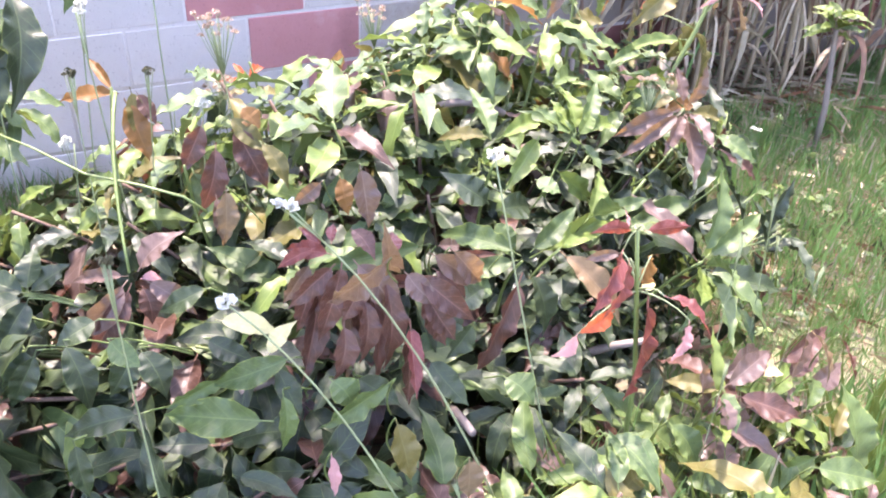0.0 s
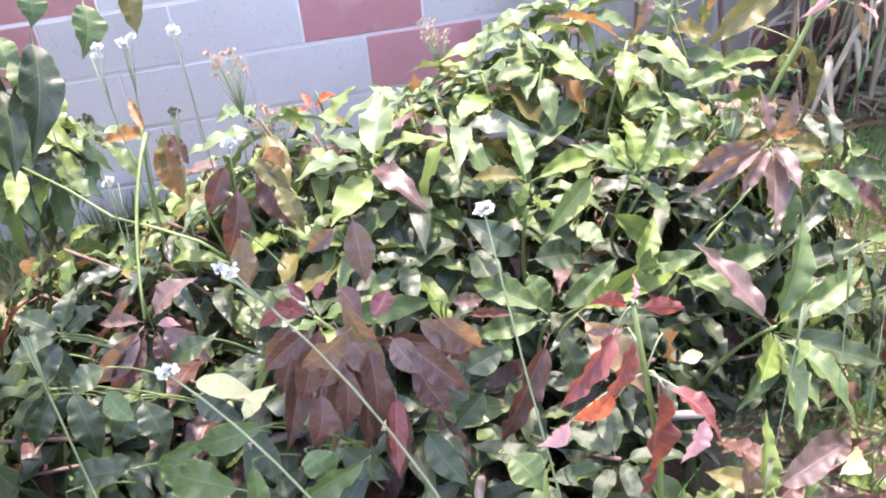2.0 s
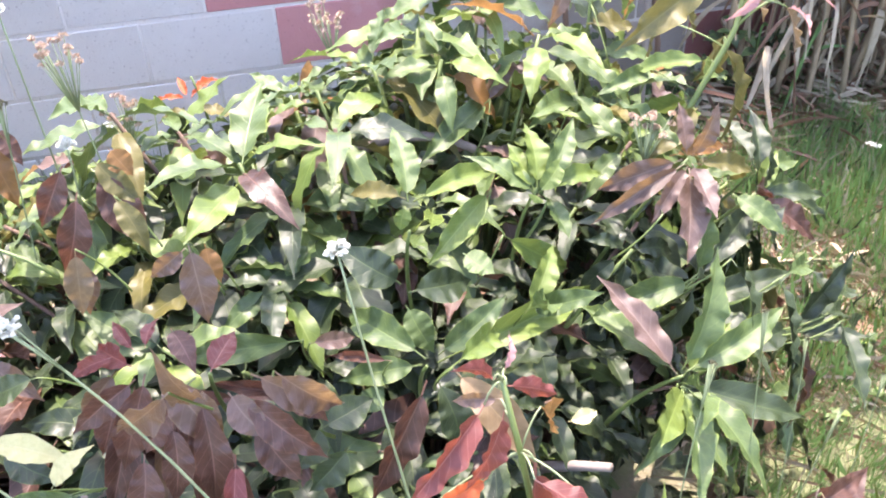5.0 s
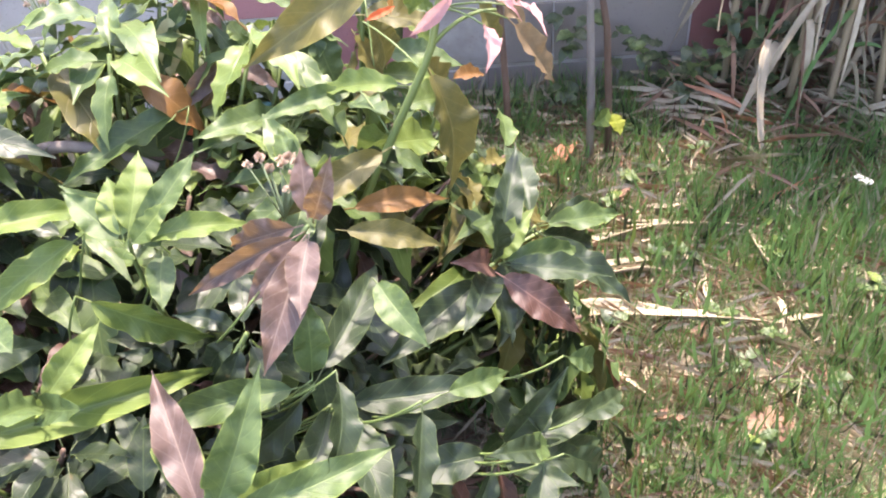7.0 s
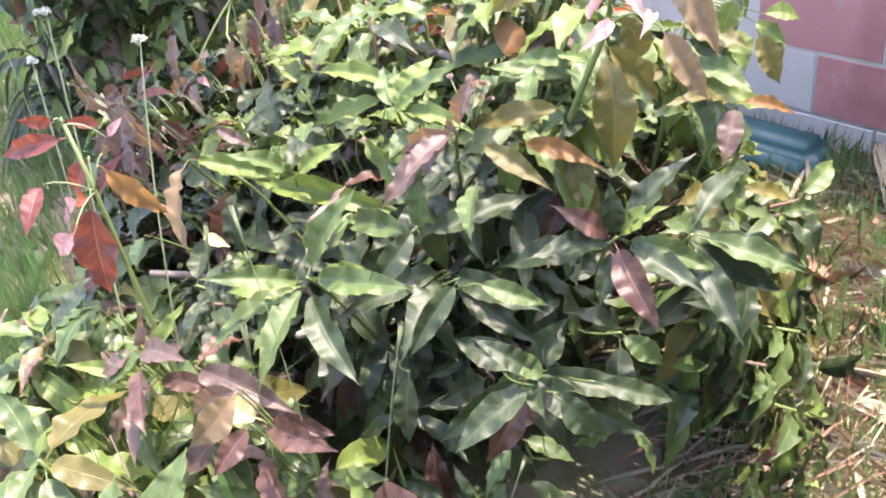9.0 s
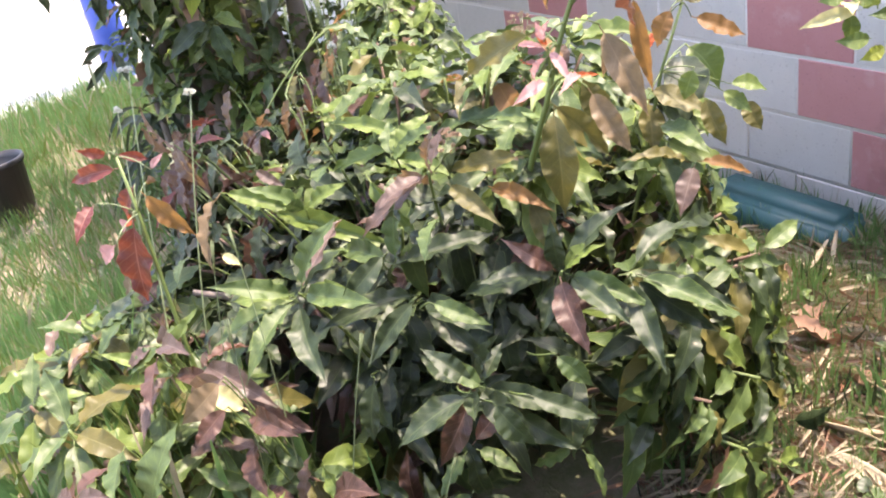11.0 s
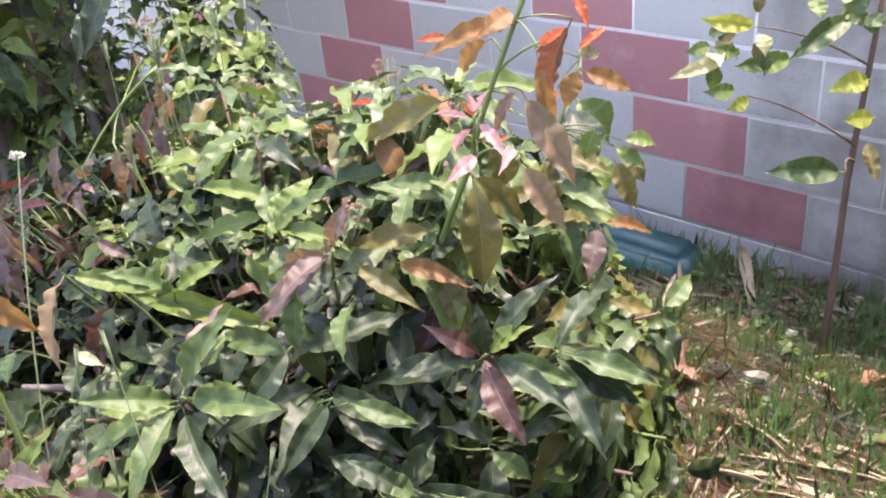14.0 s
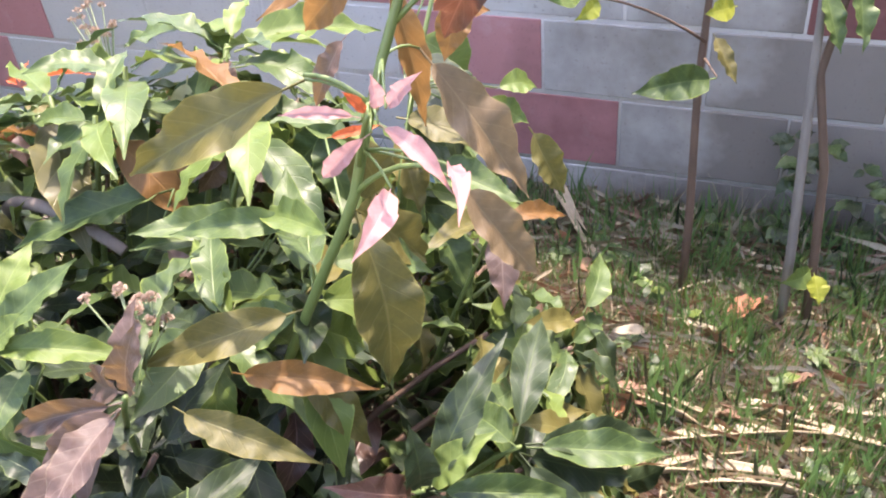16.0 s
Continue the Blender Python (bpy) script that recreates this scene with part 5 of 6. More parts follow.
# ---- tree at the far end, its lower boughs hanging ----
tree = thing("garden_tree", "shady tree with drooping dark green leaves and dry grey trunk", "tree", at=(-2.35, -1.0, 0.07))
for dx, dy, r in ((0, 0, 0.06), (0.25, 0.12, 0.045), (-0.3, 0.1, 0.05), (0.12, -0.22, 0.035)):
    stem("trunk", curve_points((-2.35 + dx, -1.0 + dy, 0.02), (-2.3 + dx * 1.6, -1.0 + dy * 1.5, 2.6), 0, 0.06, 10, 0.012), r, r * 0.6, BARK_GREY, tree, "grey fibrous trunk", 9)
# Lime raised in crown and thicket mixes: haze put into the leaf colour.
crown = Pile()
for k in range(230):
    a, rr = rnd(0, 6.28), rnd(0.2, 1.0) ** 0.6
    p = Vector((-2.25 + 0.95 * rr * math.cos(a), -1.05 + 0.85 * rr * math.sin(a), rnd(0.9, 2.9)))
    if abs(p.y + 1.65) < 0.17:
        continue
    if p.z < 1.15 and p.x > -1.7:
        p.z += 0.5
    whorl(p, Vector((math.cos(a) * 0.5, math.sin(a) * 0.5, 0.5)).normalized(), 6, rnd(0.20, 0.30), [("deep", 1), ("green", 6), ("lime", 3)], None, 0.8, crown)
for k in range(90):
    p = Vector((rnd(-2.7, -1.7), rnd(-1.45, -0.6), rnd(0.25, 1.0)))
    whorl(p, Vector((rnd(-0.3, 0.3), rnd(-0.3, 0.3), 1)).normalized(), 6, rnd(0.13, 0.2), [("green", 6), ("lime", 3), ("dry", 0.5)], None, 1.0, crown)
for k in range(90):
    p = Vector((rnd(-2.65, -1.95), rnd(-1.56, -0.95), rnd(0.15, 1.2)))
    whorl(p, Vector((rnd(-0.3, 0.6), rnd(-0.4, 0.3), 0.8)).normalized(), 6, rnd(0.14, 0.24), [("green", 6), ("lime", 3), ("dry", 0.5)], None, 1.0, crown)
crown.close("crown", tree)
for dx, dy, r, top in ((-0.03, -0.38, 0.085, 2.5), (0.10, -0.30, 0.05, 2.3), (0.22, -0.12, 0.03, 2.2), (0.30, 0.02, 0.022, 1.9)):
    stem("trunk", curve_points((-2.35 + dx, -1.0 + dy, 0.02), (-2.33 + dx, -1.0 + dy, top), 0, 0.03, 12, 0.012), r, r * 0.8, BARK_GREY, tree, "grey fibrous trunk", 11)
bough = stem("bough", curve_points((-2.1, -1.1, 1.75), (-0.86, -1.29, 1.33), 0.12, 0.05, 9), 0.012, 0.004, BARK_GREY, tree)
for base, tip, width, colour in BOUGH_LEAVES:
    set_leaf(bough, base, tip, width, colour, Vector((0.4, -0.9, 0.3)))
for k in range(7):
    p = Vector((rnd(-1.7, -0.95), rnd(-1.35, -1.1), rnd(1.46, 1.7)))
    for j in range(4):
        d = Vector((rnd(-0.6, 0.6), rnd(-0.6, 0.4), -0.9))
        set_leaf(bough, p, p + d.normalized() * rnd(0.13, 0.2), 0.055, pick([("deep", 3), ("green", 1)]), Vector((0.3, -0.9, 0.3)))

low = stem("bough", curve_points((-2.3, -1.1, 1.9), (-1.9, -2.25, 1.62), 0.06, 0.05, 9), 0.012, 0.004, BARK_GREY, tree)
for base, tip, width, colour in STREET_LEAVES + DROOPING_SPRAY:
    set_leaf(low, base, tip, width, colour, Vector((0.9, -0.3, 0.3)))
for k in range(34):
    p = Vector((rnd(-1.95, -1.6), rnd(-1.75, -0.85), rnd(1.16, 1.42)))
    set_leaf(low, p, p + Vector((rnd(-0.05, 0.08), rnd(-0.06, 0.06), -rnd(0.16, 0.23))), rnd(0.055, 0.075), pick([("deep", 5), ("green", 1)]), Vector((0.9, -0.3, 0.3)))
# Added bough and leaves, out of view overhead, to shade the shrub's front left.
over = stem("bough", curve_points((-2.2, -1.2, 2.1), (-0.35, -1.6, 2.3), 0.15, 0.05, 10), 0.016, 0.005, BARK_GREY, tree)
shade_overhang = Pile()
for k in range(23):
    p = Vector((rnd(-0.72, -0.25), rnd(-1.72, -1.36), rnd(2.05, 2.45))) if k < 16 else Vector((rnd(-1.02, -0.74), rnd(-1.66, -1.32), rnd(2.05, 2.4)))
    stem("twig", curve_points((p.x - 0.1, -1.6, 2.3), p, 0.02, 0.02, 4), 0.004, 0.002, BARK_GREY, tree, sides=5)
    whorl(p, Vector((rnd(-0.4, 0.4), rnd(-0.4, 0.4), 0.8)).normalized(), 7, rnd(0.18, 0.26), [("deep", 4), ("green", 5)], None, 1.0, shade_overhang)
shade_overhang.close("foliage", tree)

# ---- leafy bush by the wall ----
bush = thing("leafy_bush", "small bright green bush with rounded leaves by the wall", "bush", at=(-1.14, -0.90, 0.08))
heap = Pile()
for k in range(28):
    a = rnd(0, 6.28)
    p = Vector((-1.14 + 0.25 * math.cos(a) * rnd(0.3, 1), -0.92 + 0.18 * math.sin(a) * rnd(0.3, 1), rnd(0.78, 1.02)))
    stem("twig", curve_points((-1.14 + rnd(-0.03, 0.03), -0.90, rnd(0.55, 0.66)), p, 0.03, 0.02, 5), 0.003, 0.002, STEM_GREEN, bush, sides=5)
    whorl(p, Vector((math.cos(a) * 0.6, math.sin(a) * 0.6, 0.8)).normalized(), 7, rnd(0.13, 0.18), [("green", 5), ("lime", 3), ("deep", 2)], None, 1.0, heap)
for dx, dy in ((0.0, 0.0), (0.03, 0.02), (-0.03, 0.01)):
    stem("stem", curve_points((-1.14 + dx, -0.90 + dy, 0.06), (-1.14 + 0.8 * dx, -0.90 + dy, 0.68), 0, 0.02, 6), 0.006, 0.004, STEM_BROWN, bush, sides=6)
heap.close("foliage", bush)

# ---- saplings by the wall ----
def curled_tip(parent, centre, count, spread):
    """Small pale leaves crowded about a twig's end."""
    for k in range(count):
        b = Vector(centre) + Vector((rnd(-1, 1), rnd(-1, 1), rnd(-1, 0.6))) * spread
        e = b + Vector((rnd(-1, 0.4), rnd(-1, 0.5), rnd(-1, 0.5))).normalized() * rnd(0.05, 0.085)
        set_leaf(parent, b, e, rnd(0.028, 0.045), pick([("lime", 3), ("green", 2), ("cream", 2), ("olive", 1)]), Vector((0.5, -0.7, 0.5)), 3)


def sapling(points, radius, mat, label, leaves, twigs=()):
    s = thing("sapling", label, "sapling", "saplings by the wall", points[0])
    stem("trunk", [Vector(p) for p in points], radius, radius * 0.55, mat, s, "slender bare trunk", 9)
    for a, b in twigs:
        stem("twig", curve_points(a, b, 0.015, 0.01, 6), 0.0035, 0.0018, STEM_BROWN, s, sides=6)
    for base, tip, width, colour in leaves:
        set_leaf(s, base, tip, width, colour, Vector((0.6, -0.8, 0.5)))
    return s


SAPLING_LEAVES = [
    ((0.438, -0.484, 1.040), (0.337, -0.569, 1.069), 0.042, "lemon"), ((0.424, -0.463, 1.060), (0.430, -0.441, 1.124), 0.028, "olive"),
    ((0.516, -0.456, 0.971), (0.429, -0.552, 0.968), 0.050, "lime"), ((0.589, -0.319, 1.044), (0.510, -0.466, 0.967), 0.060, "green"),
    ((0.655, -0.354, 0.914), (0.592, -0.434, 0.898), 0.056, "lemon"), ((0.672, -0.479, 0.737), (0.542, -0.605, 0.754), 0.070, "green"),
    ((0.409, -0.563, 0.980), (0.329, -0.669, 0.956), 0.036, "cream"), ((0.444, -0.573, 0.922), (0.391, -0.628, 0.924), 0.040, "lime"),
    ((0.470, -0.560, 0.904), (0.437, -0.604, 0.880), 0.034, "lemon"), ((0.686, -0.383, 0.837), (0.635, -0.436, 0.839), 0.045, "lemon"),
    ((0.557, -0.334, 1.068), (0.620, -0.304, 1.021), 0.050, "green"), ((0.630, -0.30, 1.10), (0.60, -0.40, 1.16), 0.050, "lime"),
    ((0.640, -0.29, 0.74), (0.70, -0.34, 0.66), 0.04, "olive"),
]
first = sapling([(0.645, -0.405, 0.10), (0.640, -0.37, 0.35), (0.625, -0.33, 0.64), (0.628, -0.30, 0.9), (0.64, -0.26, 1.4)], 0.0105, STEM_BROWN, "slender sapling with yellowing and curled green leaves", SAPLING_LEAVES,
        (((0.628, -0.31, 0.93), (0.438, -0.484, 1.04)), ((0.63, -0.33, 0.74), (0.443, -0.518, 0.89)), ((0.635, -0.33, 0.70), (0.672, -0.479, 0.74)), ((0.63, -0.30, 1.0), (0.589, -0.319, 1.06))))
curled_tip(first, (0.42, -0.52, 1.01), 16, 0.06)
curled_tip(first, (0.60, -0.33, 1.10), 10, 0.08)
sapling([(0.864, -0.43, 0.08), (0.855, -0.43, 0.36), (0.838, -0.43, 0.66), (0.828, -0.43, 0.88), (0.80, -0.41, 1.45)], 0.0115, BARK_PALE, "sapling with a pale straight trunk and green leaves",
        [((0.826, -0.43, 0.90), (0.87, -0.47, 0.80), 0.05, "green"), ((0.82, -0.43, 0.98), (0.75, -0.48, 1.03), 0.045, "lime"), ((0.815, -0.42, 1.1), (0.89, -0.45, 1.12), 0.05, "green"),
         ((0.818, -0.42, 1.0), (0.80, -0.46, 0.88), 0.04, "green")])
sapling([(0.915, -0.43, 0.08), (0.901, -0.43, 0.344), (0.885, -0.43, 0.545), (0.846, -0.43, 0.74), (0.862, -0.42, 0.86), (0.90, -0.40, 1.2)], 0.0105, STEM_BROWN, "thin brown sapling with two yellow-green leaves low down",
        [((0.90, -0.46, 0.33), (0.845, -0.50, 0.31), 0.05, "lime"), ((0.905, -0.46, 0.32), (0.925, -0.50, 0.27), 0.05, "lemon"), ((0.875, -0.41, 0.92), (0.905, -0.47, 0.80), 0.045, "green")])
far = sapling([(1.82, -0.745, 0.08), (1.81, -0.74, 0.3), (1.765, -0.72, 0.60), (1.76, -0.72, 0.66)], 0.014, BARK_GREY, "small sapling with a tuft of bright green leaves", [])
for k in range(16):
    a = 2.4 * k
    b = Vector((1.76, -0.72, 0.60 + 0.004 * k))
    set_leaf(far, b, b + Vector((math.cos(a), math.sin(a), rnd(-0.7, 0.5))).normalized() * rnd(0.10, 0.15), 0.048, pick([("lime", 3), ("green", 2)]), Vector((0, -0.3, 1)))


# ---- dry cane clump ----
def strap(a, b, width, sag, twist=0.4, cols=2, rows=9):
    """A long dry leaf: a narrow channelled strip on a bow."""
    pts = curve_points(a, b, sag, rnd(-0.03, 0.03), rows)
    verts, uvs, faces = [], [], []
    turn, r0 = rnd(-0.6, 0.6), rnd(0.0, 6.28)
    for k, p in enumerate(pts):
        f = k / rows
        d = (pts[min(k + 1, rows)] - pts[max(k - 1, 0)]).normalized()
        side = d.cross(Vector((0, 0, 1)))
        side = side.normalized() if side.length > 1e-3 else Vector((1, 0, 0))
        up = side.cross(d)
        ang = turn + twist * f * 3
        s2 = side * math.cos(ang) + up * math.sin(ang)
        n2 = up * math.cos(ang) - side * math.sin(ang)
        half = 0.5 * width * min(1.0, 3.2 * (1.02 - f)) * (0.75 + 0.25 * math.sin(3 * f + r0)) * min(1, 0.4 + 4 * f)
        for c in range(cols + 1):
            s = 2 * c / cols - 1
            verts.append(tuple(p + s2 * s * half + n2 * (abs(s) * half * 0.5 + 0.002 * math.sin(9 * f + s * 2 + r0))))
            uvs.append((0.5 + 0.5 * s, f))
    for k in range(rows):
        for c in range(cols):
            q = k * (cols + 1) + c
            faces.append((q, q + 1, q + cols + 2, q + cols + 1))
    return verts, faces, uvs


def cane(x, y, high):
    c = thing("dry_cane", "tall maize-like cane with hanging dead tan strap leaves", "cane plant", "dry canes by the wall", (x, y, lift(x, y)))
    top = Vector((x + rnd(-0.2, 0.2), y + rnd(-0.08, 0.08), high))
    foot = Vector((x, y, lift(x, y) - 0.02))
    stem("stalk", curve_points(foot, top, 0, rnd(-0.03, 0.03), 8), 0.011, 0.007, CANE, c, "jointed tan stalk", 8)
    for k in range(RNG.randrange(9, 13)):
        f = rnd(0.10, 0.62)
        p = foot.lerp(top, f)
        a = rnd(0, 6.28)
        e = p + Vector((math.cos(a), math.sin(a), 0)) * rnd(0.08, 0.28) + Vector((0, 0, rnd(-0.6, 0.05)))
        e.z, e.y = max(e.z, 0.12), min(e.y, -0.03)
        v, fc, uv = strap(p, e, rnd(0.012, 0.032), rnd(0.03, 0.14))
        attach("strap_leaf", mesh_of("strap_leaf", v, fc, LEAF[pick([("straw", 7), ("dry", 3), ("grass", 0.6)])], uv), c)
    for k in range(3):
        p = foot.lerp(top, rnd(0.62, 1.0))
        a, n = rnd(0, 6.28), rnd(0.3, 0.55)
        v, fc, uv = strap(p, p + Vector((math.cos(a) * n, math.sin(a) * n, rnd(-0.3, 0.15))), rnd(0.04, 0.06), rnd(0.1, 0.2))
        attach("strap_leaf", mesh_of("strap_leaf", v, fc, LEAF["green"], uv), c, None, "arching green strap leaf")


for x, y in ((1.52, -0.20), (1.62, -0.14), (1.42, -0.16), (1.76, -0.22), (1.90, -0.16), (2.05, -0.24), (2.22, -0.16), (2.4, -0.2), (2.6, -0.16), (1.55, -0.30), (1.70, -0.30),
             (2.0, -0.34), (2.3, -0.36), (2.5, -0.4), (1.30, -0.14), (1.48, -0.12), (1.58, -0.24), (1.68, -0.10), (1.83, -0.28), (1.97, -0.10),
             (2.12, -0.14), (2.32, -0.26), (2.48, -0.12), (2.7, -0.28), (2.85, -0.2), (3.0, -0.3), (1.36, -0.09), (1.80, -0.09), (2.15, -0.30), (1.45, -0.26)):
    cane(x, y, rnd(1.45, 1.9))


# ---- strap-leaved plant under the tree ----
arching = thing("strap_leaf_plant", "clump of dark green arching strap leaves under the tree", "plant", at=(-2.3, -1.55, lift(-2.3, -1.55)))
for k in range(34):
    a, n = rnd(0, 6.28), rnd(0.22, 0.42)
    p = Vector((-2.3 + rnd(-0.03, 0.03), -1.55 + rnd(-0.03, 0.03), rnd(0.12, 0.55)))
    e = p + Vector((math.cos(a) * n, math.sin(a) * n, rnd(-0.25, 0.05)))
    v, fc, uv = strap(p, e, rnd(0.022, 0.036), rnd(0.08, 0.16))
    attach("strap_leaf", mesh_of("strap_leaf", v, fc, LEAF["deep"], uv), arching)
stem("stalk", curve_points((-2.3, -1.55, 0.06), (-2.3, -1.55, 0.6), 0, 0.01, 5), 0.02, 0.014, BARK_GREY, arching, "short brown stalk", 8)


# ---- litter on the ground ----
def husk(x0, y0, x1, y1, width, z0=None, z1=None):
    a = Vector((x0, y0, lift(x0, y0) + 0.02 if z0 is None else z0))
    b = Vector((x1, y1, lift(x1, y1) + 0.018 if z1 is None else z1))
    v, f, uv = strap(a, b, width * 1.15, 0.012 if z0 is None else 0.0, 0.12, 4, 8)
    h = new("husk", mesh_of("husk", v, f, LEAF["straw"], uv))
    m = h.modifiers.new("thick", "SOLIDIFY")
    m.thickness = 0.0025
    tagged(h, "dry tan strip of cane husk lying on the ground", "husk", "husks on the ground")


for row in ((0.61, -0.74, 0.79, -0.79, 0.034), (0.66, -0.87, 1.06, -0.73, 0.032), (0.67, -0.93, 1.01, -0.77, 0.021), (0.58, -0.51, 0.84, -0.57, 0.018), (0.88, -0.72, 1.07, -0.74, 0.018), (0.79, -0.74, 0.93, -0.73, 0.018),
            (0.24, -0.24, 0.54, -0.17, 0.020), (0.55, -0.15, 0.81, -0.12, 0.017), (0.51, -0.06, 0.83, -0.22, 0.012), (0.83, -0.21, 1.07, -0.29, 0.013), (0.79, -0.31, 0.59, -0.49, 0.016)):
    husk(*row)
for row in ((0.68, -1.03, 1.21, -1.08, 0.031), (0.81, -0.76, 1.26, -0.77, 0.018), (1.01, -0.74, 1.19, -0.50, 0.013), (0.69, -1.01, 1.03, -1.06, 0.024), (1.20, -0.76, 1.23, -0.98, 0.031), (0.78, -1.16, 0.89, -1.29, 0.011),
            (-0.40, -0.12, 0.38, -0.40, 0.016), (0.56, -0.75, 0.76, -0.81, 0.041), (0.60, -0.95, 0.76, -0.90, 0.039), (0.52, -0.92, 0.44, -0.67, 0.013), (0.52, -0.60, 0.61, -0.58, 0.034), (0.70, -0.98, 0.98, -0.90, 0.03),
            (0.72, -0.90, 1.10, -0.86, 0.024), (1.3, -0.7, 1.55, -0.55, 0.014), (1.25, -0.6, 1.45, -0.85, 0.02)):
    husk(*row)
husk(0.235, -0.04, 0.49, -0.42, 0.040, 0.20, 0.155)
husk(0.115, -0.215, 0.305, -0.55, 0.018, 0.19, 0.15)
husk(1.335, -0.32, 1.315, -0.52, 0.034, 0.42, 0.14)
husk(0.17, -0.33, 0.19, -0.48, 0.016, 0.225, 0.14)
for k in range(30):
    x, y, a, n = rnd(0.7, 2.0), rnd(-1.3, -0.1), rnd(0, 6.28), rnd(0.06, 0.22)
    husk(x, y, x + n * math.cos(a), min(-0.03, y + n * math.sin(a)), rnd(0.006, 0.016))

straw = Pile()
for k in range(1500):
    x, y = rnd(1.15, 2.3), -0.05 - abs(RNG.gauss(0, 0.20))
    a, n = rnd(0, 6.28), rnd(0.06, 0.28)
    p = Vector((x, y, lift(x, y) + rnd(0.01, 0.09)))
    straw.put(pick([("straw", 5), ("dry", 2), ("rust", 0.5)]), STRAND, aim(p, (math.cos(a), math.sin(a), rnd(-0.12, 0.22)), (0, 0, 1), n, rnd(0.4, 1.2) * 0.008 / n))
for k in range(8500):
    x, y = 0.12 + abs(RNG.gauss(0, 0.95)), -1.5 + 1.45 * rnd(0, 1)
    if y > -0.03 or inside(x, y):
        continue
    a = rnd(0, 6.28)
    n = rnd(0.04, 0.20)
    p = Vector((x, y, lift(x, y) + rnd(0.004, 0.03)))
    straw.put("straw" if RNG.random() < 0.7 else "dry", STRAND, aim(p, (math.cos(a), math.sin(a), rnd(-0.06, 0.12)), (0, 0, 1), n, rnd(0.5, 1.2) * 0.010 / n))
for k in range(1500):
    x, y = (rnd(-0.5, 0.35), rnd(-0.62, -0.05)) if k < 800 else (rnd(0.5, 1.7), rnd(-2.2, -1.45))
    a, n = rnd(0, 6.28), rnd(0.04, 0.18)
    p = Vector((x, y, lift(x, y) + rnd(0.004, 0.03)))
    straw.put("straw" if RNG.random() < 0.7 else "dry", STRAND, aim(p, (math.cos(a), math.sin(a), rnd(-0.06, 0.12)), (0, 0, 1), n, rnd(0.5, 1.2) * 0.010 / n))
for ob in straw.close("straw_litter"):
    tagged(ob, "loose tan straw and plant litter on the soil", "litter", kind="stuff")


def dry_leaf(x, y, size):
    m = aim((x, y, lift(x, y) + 0.018), (rnd(-1, 1), rnd(-1, 1), rnd(0.0, 0.12)), (rnd(-0.3, 0.3), rnd(-0.3, 0.3), 1), size, rnd(1.2, 1.9))
    ob = new("fallen_leaf", leaf_mesh(RNG.randrange(len(CURLED)), pick([("dry", 6), ("rust", 1)]), "curled"))
    ob.matrix_basis = m
    tagged(ob, "curled dry orange-brown fallen leaf", "fallen leaf", "fallen leaves")


for x, y, size in ((0.737, -0.49, 0.12), (0.551, -0.714, 0.15), (0.651, -0.623, 0.10), (0.712, -0.513, 0.12), (0.765, -1.353, 0.14), (1.001, -1.337, 0.14), (1.122, -1.125, 0.13), (0.983, -1.126, 0.08), (0.794, -1.212, 0.10),
                   (0.485, -0.685, 0.15), (0.198, -0.571, 0.11), (0.369, -0.712, 0.12), (0.54, -0.755, 0.14), (0.449, -0.673, 0.10), (0.212, -0.553, 0.1), (0.80, -1.40, 0.12), (0.83, -1.30, 0.10)):
    dry_leaf(x, y, size)
for k in range(30):
    x, y = rnd(0.15, 1.5), rnd(-1.6, -0.25)
    if not inside(x, y):
        dry_leaf(x, y, rnd(0.04, 0.09))

# ---- grass and low weeds ----
lawn = Pile()


def tuft(x, y, blades, high, colours):
    for k in range(int(blades * 1.5)):
        a = rnd(0, 6.28)
        p = Vector((x + rnd(-0.03, 0.03), y + rnd(-0.03, 0.03), 0))
        if p.y > -0.01 and p.x > -6:
            continue
        p.z = lift(p.x, p.y) - 0.004
        lean = rnd(0.2, 1.5)
        n = high * rnd(0.5, 1.25)
        lawn.put(pick(colours), BLADES[RNG.randrange(len(BLADES))], aim(p, (math.cos(a) * lean, math.sin(a) * lean, 1), (math.cos(a), math.sin(a), 0.4), n, rnd(0.5, 1.2) * 0.0062 / n))


GRASS = [("grass", 7), ("lime", 0.7), ("straw", 1.4)]
for k in range(3000):
    x, y = rnd(0.0, 3.2), rnd(-3.0, -0.05)
    if inside(x, y):
        continue
    thick = noise.noise(Vector((x * 1.8, y * 1.8, 5.0))) + (0.5 if x > 1.25 else 0.0) + (0.8 if y < -1.35 else 0.0)
    if thick > rnd(-0.85, 0.25):
        tuft(x, y, 14, 0.11 if x > 1.2 else 0.065, GRASS)
for k in range(900):
    x, y = rnd(-1.6, 1.0), rnd(-2.9, -2.05)
    if not inside(x, y):
        tuft(x, y, 14, 0.15, GRASS)
for k in range(260):
    x, y = rnd(-0.2, 1.0), rnd(-2.45, -1.95)
    tuft(x, y, 7, rnd(0.14, 0.34), [("grass", 4), ("lime", 3), ("straw", 1)])
for k in range(250):
    tuft(rnd(-0.45, 0.10), rnd(-2.40, -2.08), 7, rnd(0.28, 0.48), [("grass", 5), ("lime", 4), ("straw", 1)])
for k in range(900):
    tuft(rnd(-5.0, -3.6), rnd(-3.2, -0.3), 10, rnd(0.10, 0.20), [("grass", 6), ("lime", 2), ("straw", 1)])
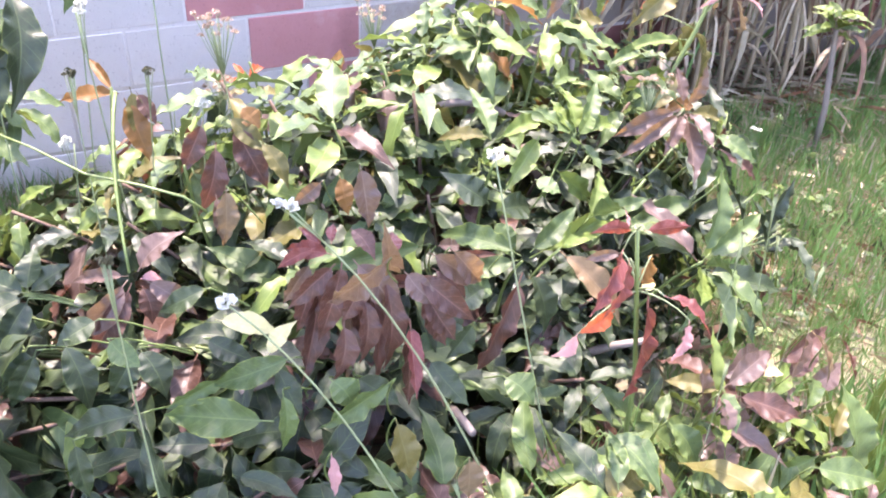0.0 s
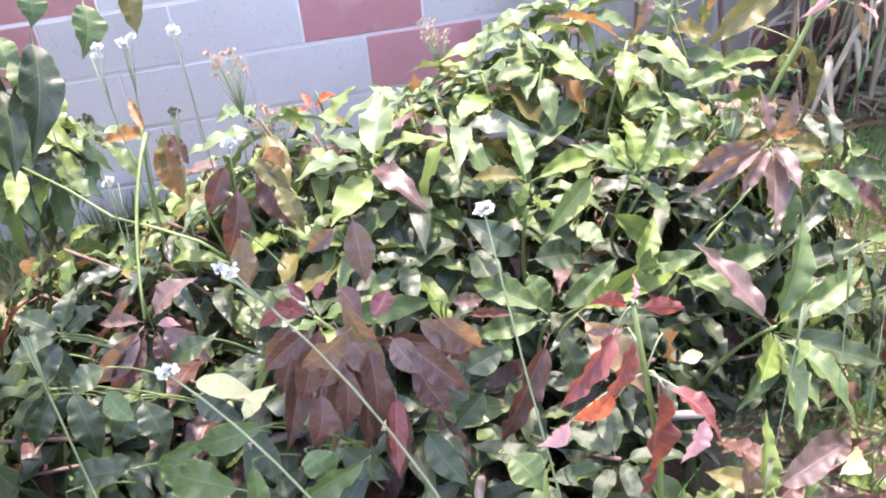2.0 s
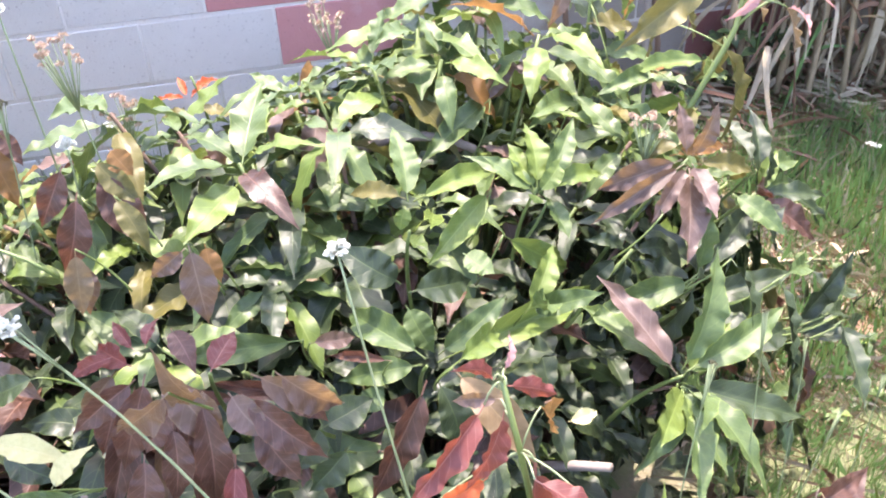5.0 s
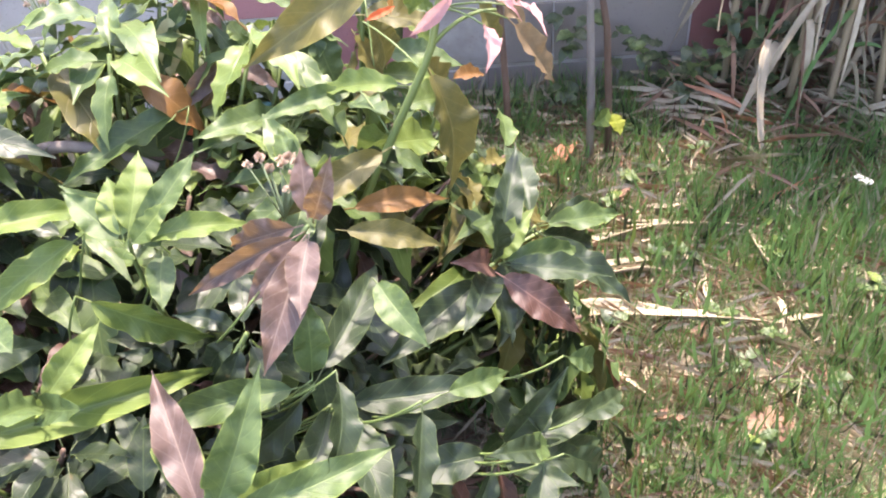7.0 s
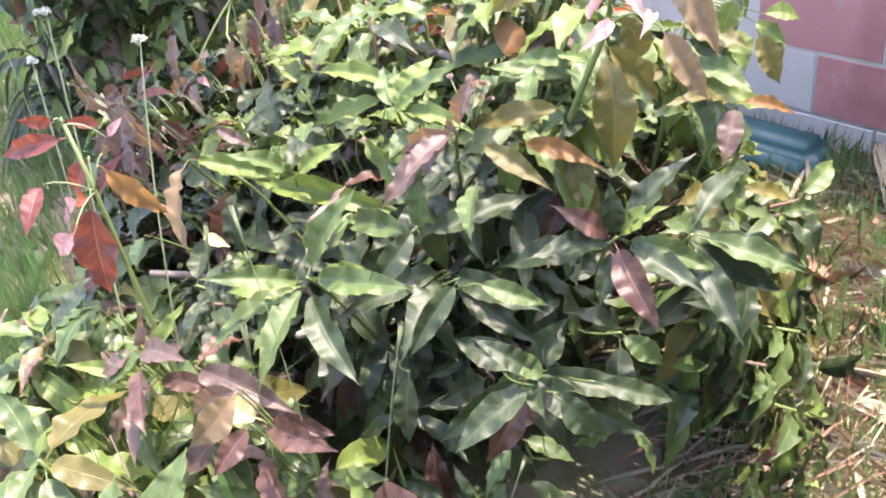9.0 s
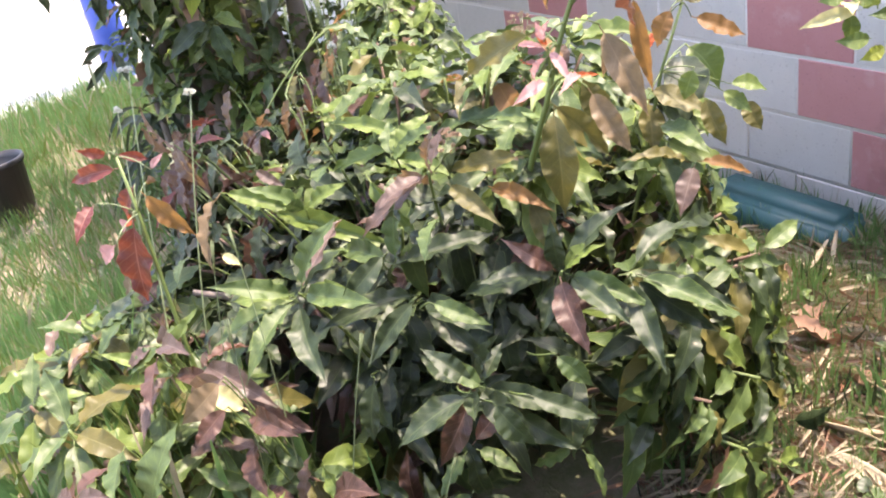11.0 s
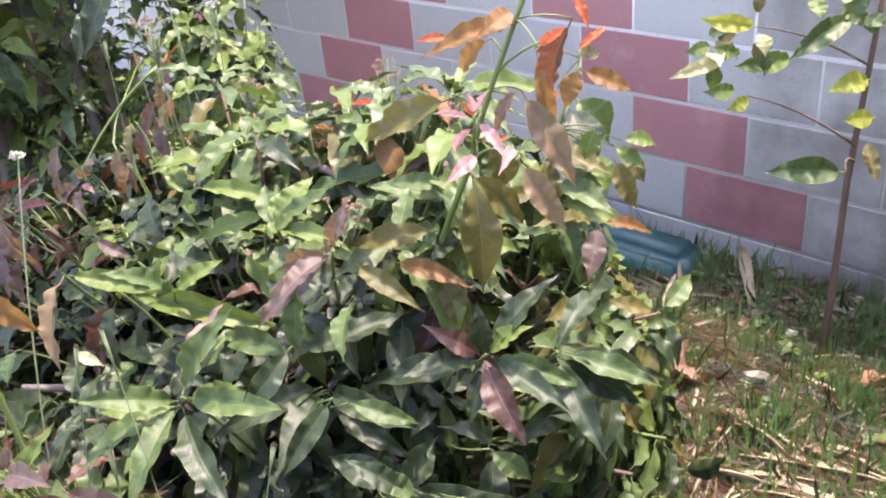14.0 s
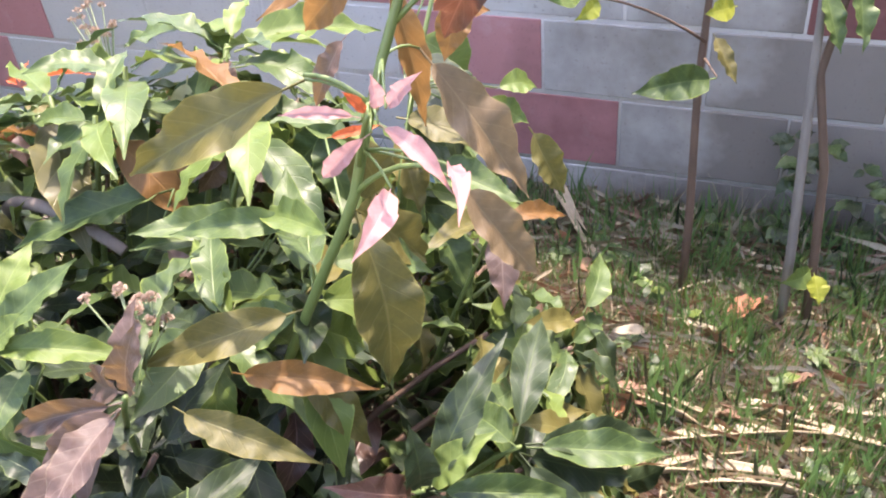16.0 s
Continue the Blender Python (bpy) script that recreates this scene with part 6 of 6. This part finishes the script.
for k in range(2000):
    x, y = rnd(-3.8, -0.9), rnd(-3.2, -0.05)
    hit = canopy(x, y)
    if not hit or hit[0].z < 0.4:
        tuft(x, y, 14, 0.11, [("grass", 5), ("lime", 3), ("straw", 1.4)])
for k in range(1500):
    x, y = rnd(0.15, 1.7), rnd(-1.5, -0.08)
    if not inside(x, y) and noise.noise(Vector((x * 3.5, y * 3.5, 2.0))) > rnd(-0.45, 0.25):
        tuft(x, y, 10, rnd(0.05, 0.12), [("grass", 6), ("deep", 2), ("lime", 1)])
for k in range(900):
    x, y = (rnd(0.5, 1.8), rnd(-2.4, -1.4)) if k < 500 else (rnd(-0.6, 0.3), rnd(-0.7, -0.06)) if k < 660 else (rnd(-0.7, 0.25), rnd(-2.6, -2.15))
    if not inside(x, y):
        tuft(x, y, 9, rnd(0.05, 0.12) if k < 660 else rnd(0.10, 0.26), [("grass", 6), ("lime", 1), ("straw", 0.6)])
for k in range(160):
    tuft(rnd(-1.2, 1.4), rnd(-0.16, -0.02), 6, 0.12, [("grass", 5), ("deep", 1), ("straw", 2)])
for ob in lawn.close("grass"):
    tagged(ob, "unmown green garden grass with dry blades", "grass", kind="stuff")

herbs = Pile()
for k in range(200):
    x, y = rnd(0.2, 2.2), rnd(-1.6, -0.06)
    if inside(x, y):
        continue
    p = Vector((x, y, lift(x, y) + rnd(0.005, 0.05)))
    for j in range(5):
        a = rnd(0, 6.28)
        herbs.put(pick([("green", 4), ("lime", 1), ("deep", 1)]), SHAPES[RNG.randrange(8)], aim(p, (math.cos(a), math.sin(a), rnd(0.0, 0.7)), (0, 0, 1), rnd(0.02, 0.05), 2.0))
for k in range(60):
    x = rnd(0.8, 1.6)
    p = Vector((x, rnd(-0.25, -0.05), rnd(0.12, 0.42)))
    for j in range(5):
        a = rnd(0, 6.28)
        herbs.put(pick([("green", 2), ("deep", 4)]), SHAPES[RNG.randrange(8)], aim(p, (math.cos(a), math.sin(a) - 0.4, rnd(-0.3, 0.5)), (0, -0.4, 1), rnd(0.03, 0.06), 2.0))
for ob in herbs.close("low_weeds"):
    tagged(ob, "small broad-leaved green weeds in the litter", "weeds", kind="stuff")


# ---- teal plastic trough by the wall ----
def trough():
    t = thing("plastic_tub", "upturned low teal plastic tub lying by the wall", "tub", at=(-0.13, -0.15, 0.09))
    bm = bmesh.new()
    bmesh.ops.create_cube(bm, size=1, matrix=Matrix.Translation((-0.13, -0.16, 0.145)) @ Matrix.Diagonal((0.58, 0.22, 0.15, 1)))
    for v in bm.verts:
        if v.co.z > 0.15:
            v.co.x, v.co.y = -0.13 + (v.co.x + 0.13) * 0.9, -0.16 + (v.co.y + 0.16) * 0.72
    bmesh.ops.bevel(bm, geom=bm.edges[:], offset=0.035, segments=4, affect="EDGES")
    part("tub", bm, TEAL, t)
    loop = [Vector((-0.13 + 0.295 * sx, -0.16 + 0.115 * sy, 0.095)) for sx, sy in ((-1, -1), (1, -1), (1, 1), (-1, 1), (-1, -1))]
    v, f = tube(loop, 0.010, 8)
    attach("rim", mesh_of("rim", v, f, TEAL), t)


trough()

# ---- street end ----
def slab(name, x0, x1, y0, y1, z0, z1, mat, label, category):
    bm = bmesh.new()
    bmesh.ops.create_cube(bm, size=1, matrix=Matrix.Translation(((x0 + x1) / 2, (y0 + y1) / 2, (z0 + z1) / 2)) @ Matrix.Diagonal((x1 - x0, y1 - y0, z1 - z0, 1)))
    bmesh.ops.bevel(bm, geom=bm.edges[:], offset=0.012, segments=2, affect="EDGES")
    me = bpy.data.meshes.new(name)
    bm.to_mesh(me)
    bm.free()
    me.materials.append(mat)
    return tagged(new(name, me), label, category, kind="structure")


slab("pavement", -11.0, -4.95, -9.0, 3.0, -0.1, 0.115, CONCRETE, "sunlit pale concrete driveway", "pavement")
# Unseen wall added to keep sky off the shrub's flank and wall's right.
slab("wall_side", 3.5, 3.7, -8.0, 0.0, 0.0, 3.0, BLOCK_GREY, "unseen grey block wall added to cut skylight from the right", "wall")
slab("kerb", -11.0, -8.2, -9.0, 3.0, 0.0, 0.20, CONCRETE, "raised pale concrete kerb", "kerb")
slab("wall_far", -14.4, -14.0, -14.0, 8.0, 0.0, 2.2, BLOCK_PINK, "distant reddish garden wall", "wall")
post = thing("blue_post", "tall round blue plastic post beside the drive", "post", at=(-5.2, -1.15, 0.1))
stem("pole", curve_points((-5.2, -1.15, 0.1), (-5.2, -1.15, 2.6), 0, 0, 6), 0.115, 0.115, BLUE, post, "", 20)
stem("collar", curve_points((-5.2, -1.15, 0.1), (-5.2, -1.15, 0.13), 0, 0, 2), 0.124, 0.120, BLUE, post, "", 20)
PX, PY = -2.93, -2.235
pot = thing("plant_pot", "black plastic nursery pot standing in the grass", "plant pot", at=(PX, PY, 0.08))
bm = bmesh.new()
rings = []
for r, z in ((0.0, 0.09), (0.10, 0.085), (0.125, 0.36), (0.136, 0.365), (0.136, 0.39), (0.128, 0.392), (0.118, 0.36), (0.108, 0.30), (0.0, 0.30)):
    rings.append([bm.verts.new((PX + r * math.cos(a * math.pi / 12), PY + r * math.sin(a * math.pi / 12), z)) for a in range(24)] if r else [bm.verts.new((PX, PY, z))])
for lower, upper in zip(rings[:-1], rings[1:]):
    for a in range(24):
        b = (a + 1) % 24
        ring = [lower[a % len(lower)], lower[b % len(lower)], upper[b % len(upper)], upper[a % len(upper)]]
        bm.faces.new(list(dict.fromkeys(ring)))
bmesh.ops.recalc_face_normals(bm, faces=bm.faces[:])
part("pot", bm, BLACK, pot)
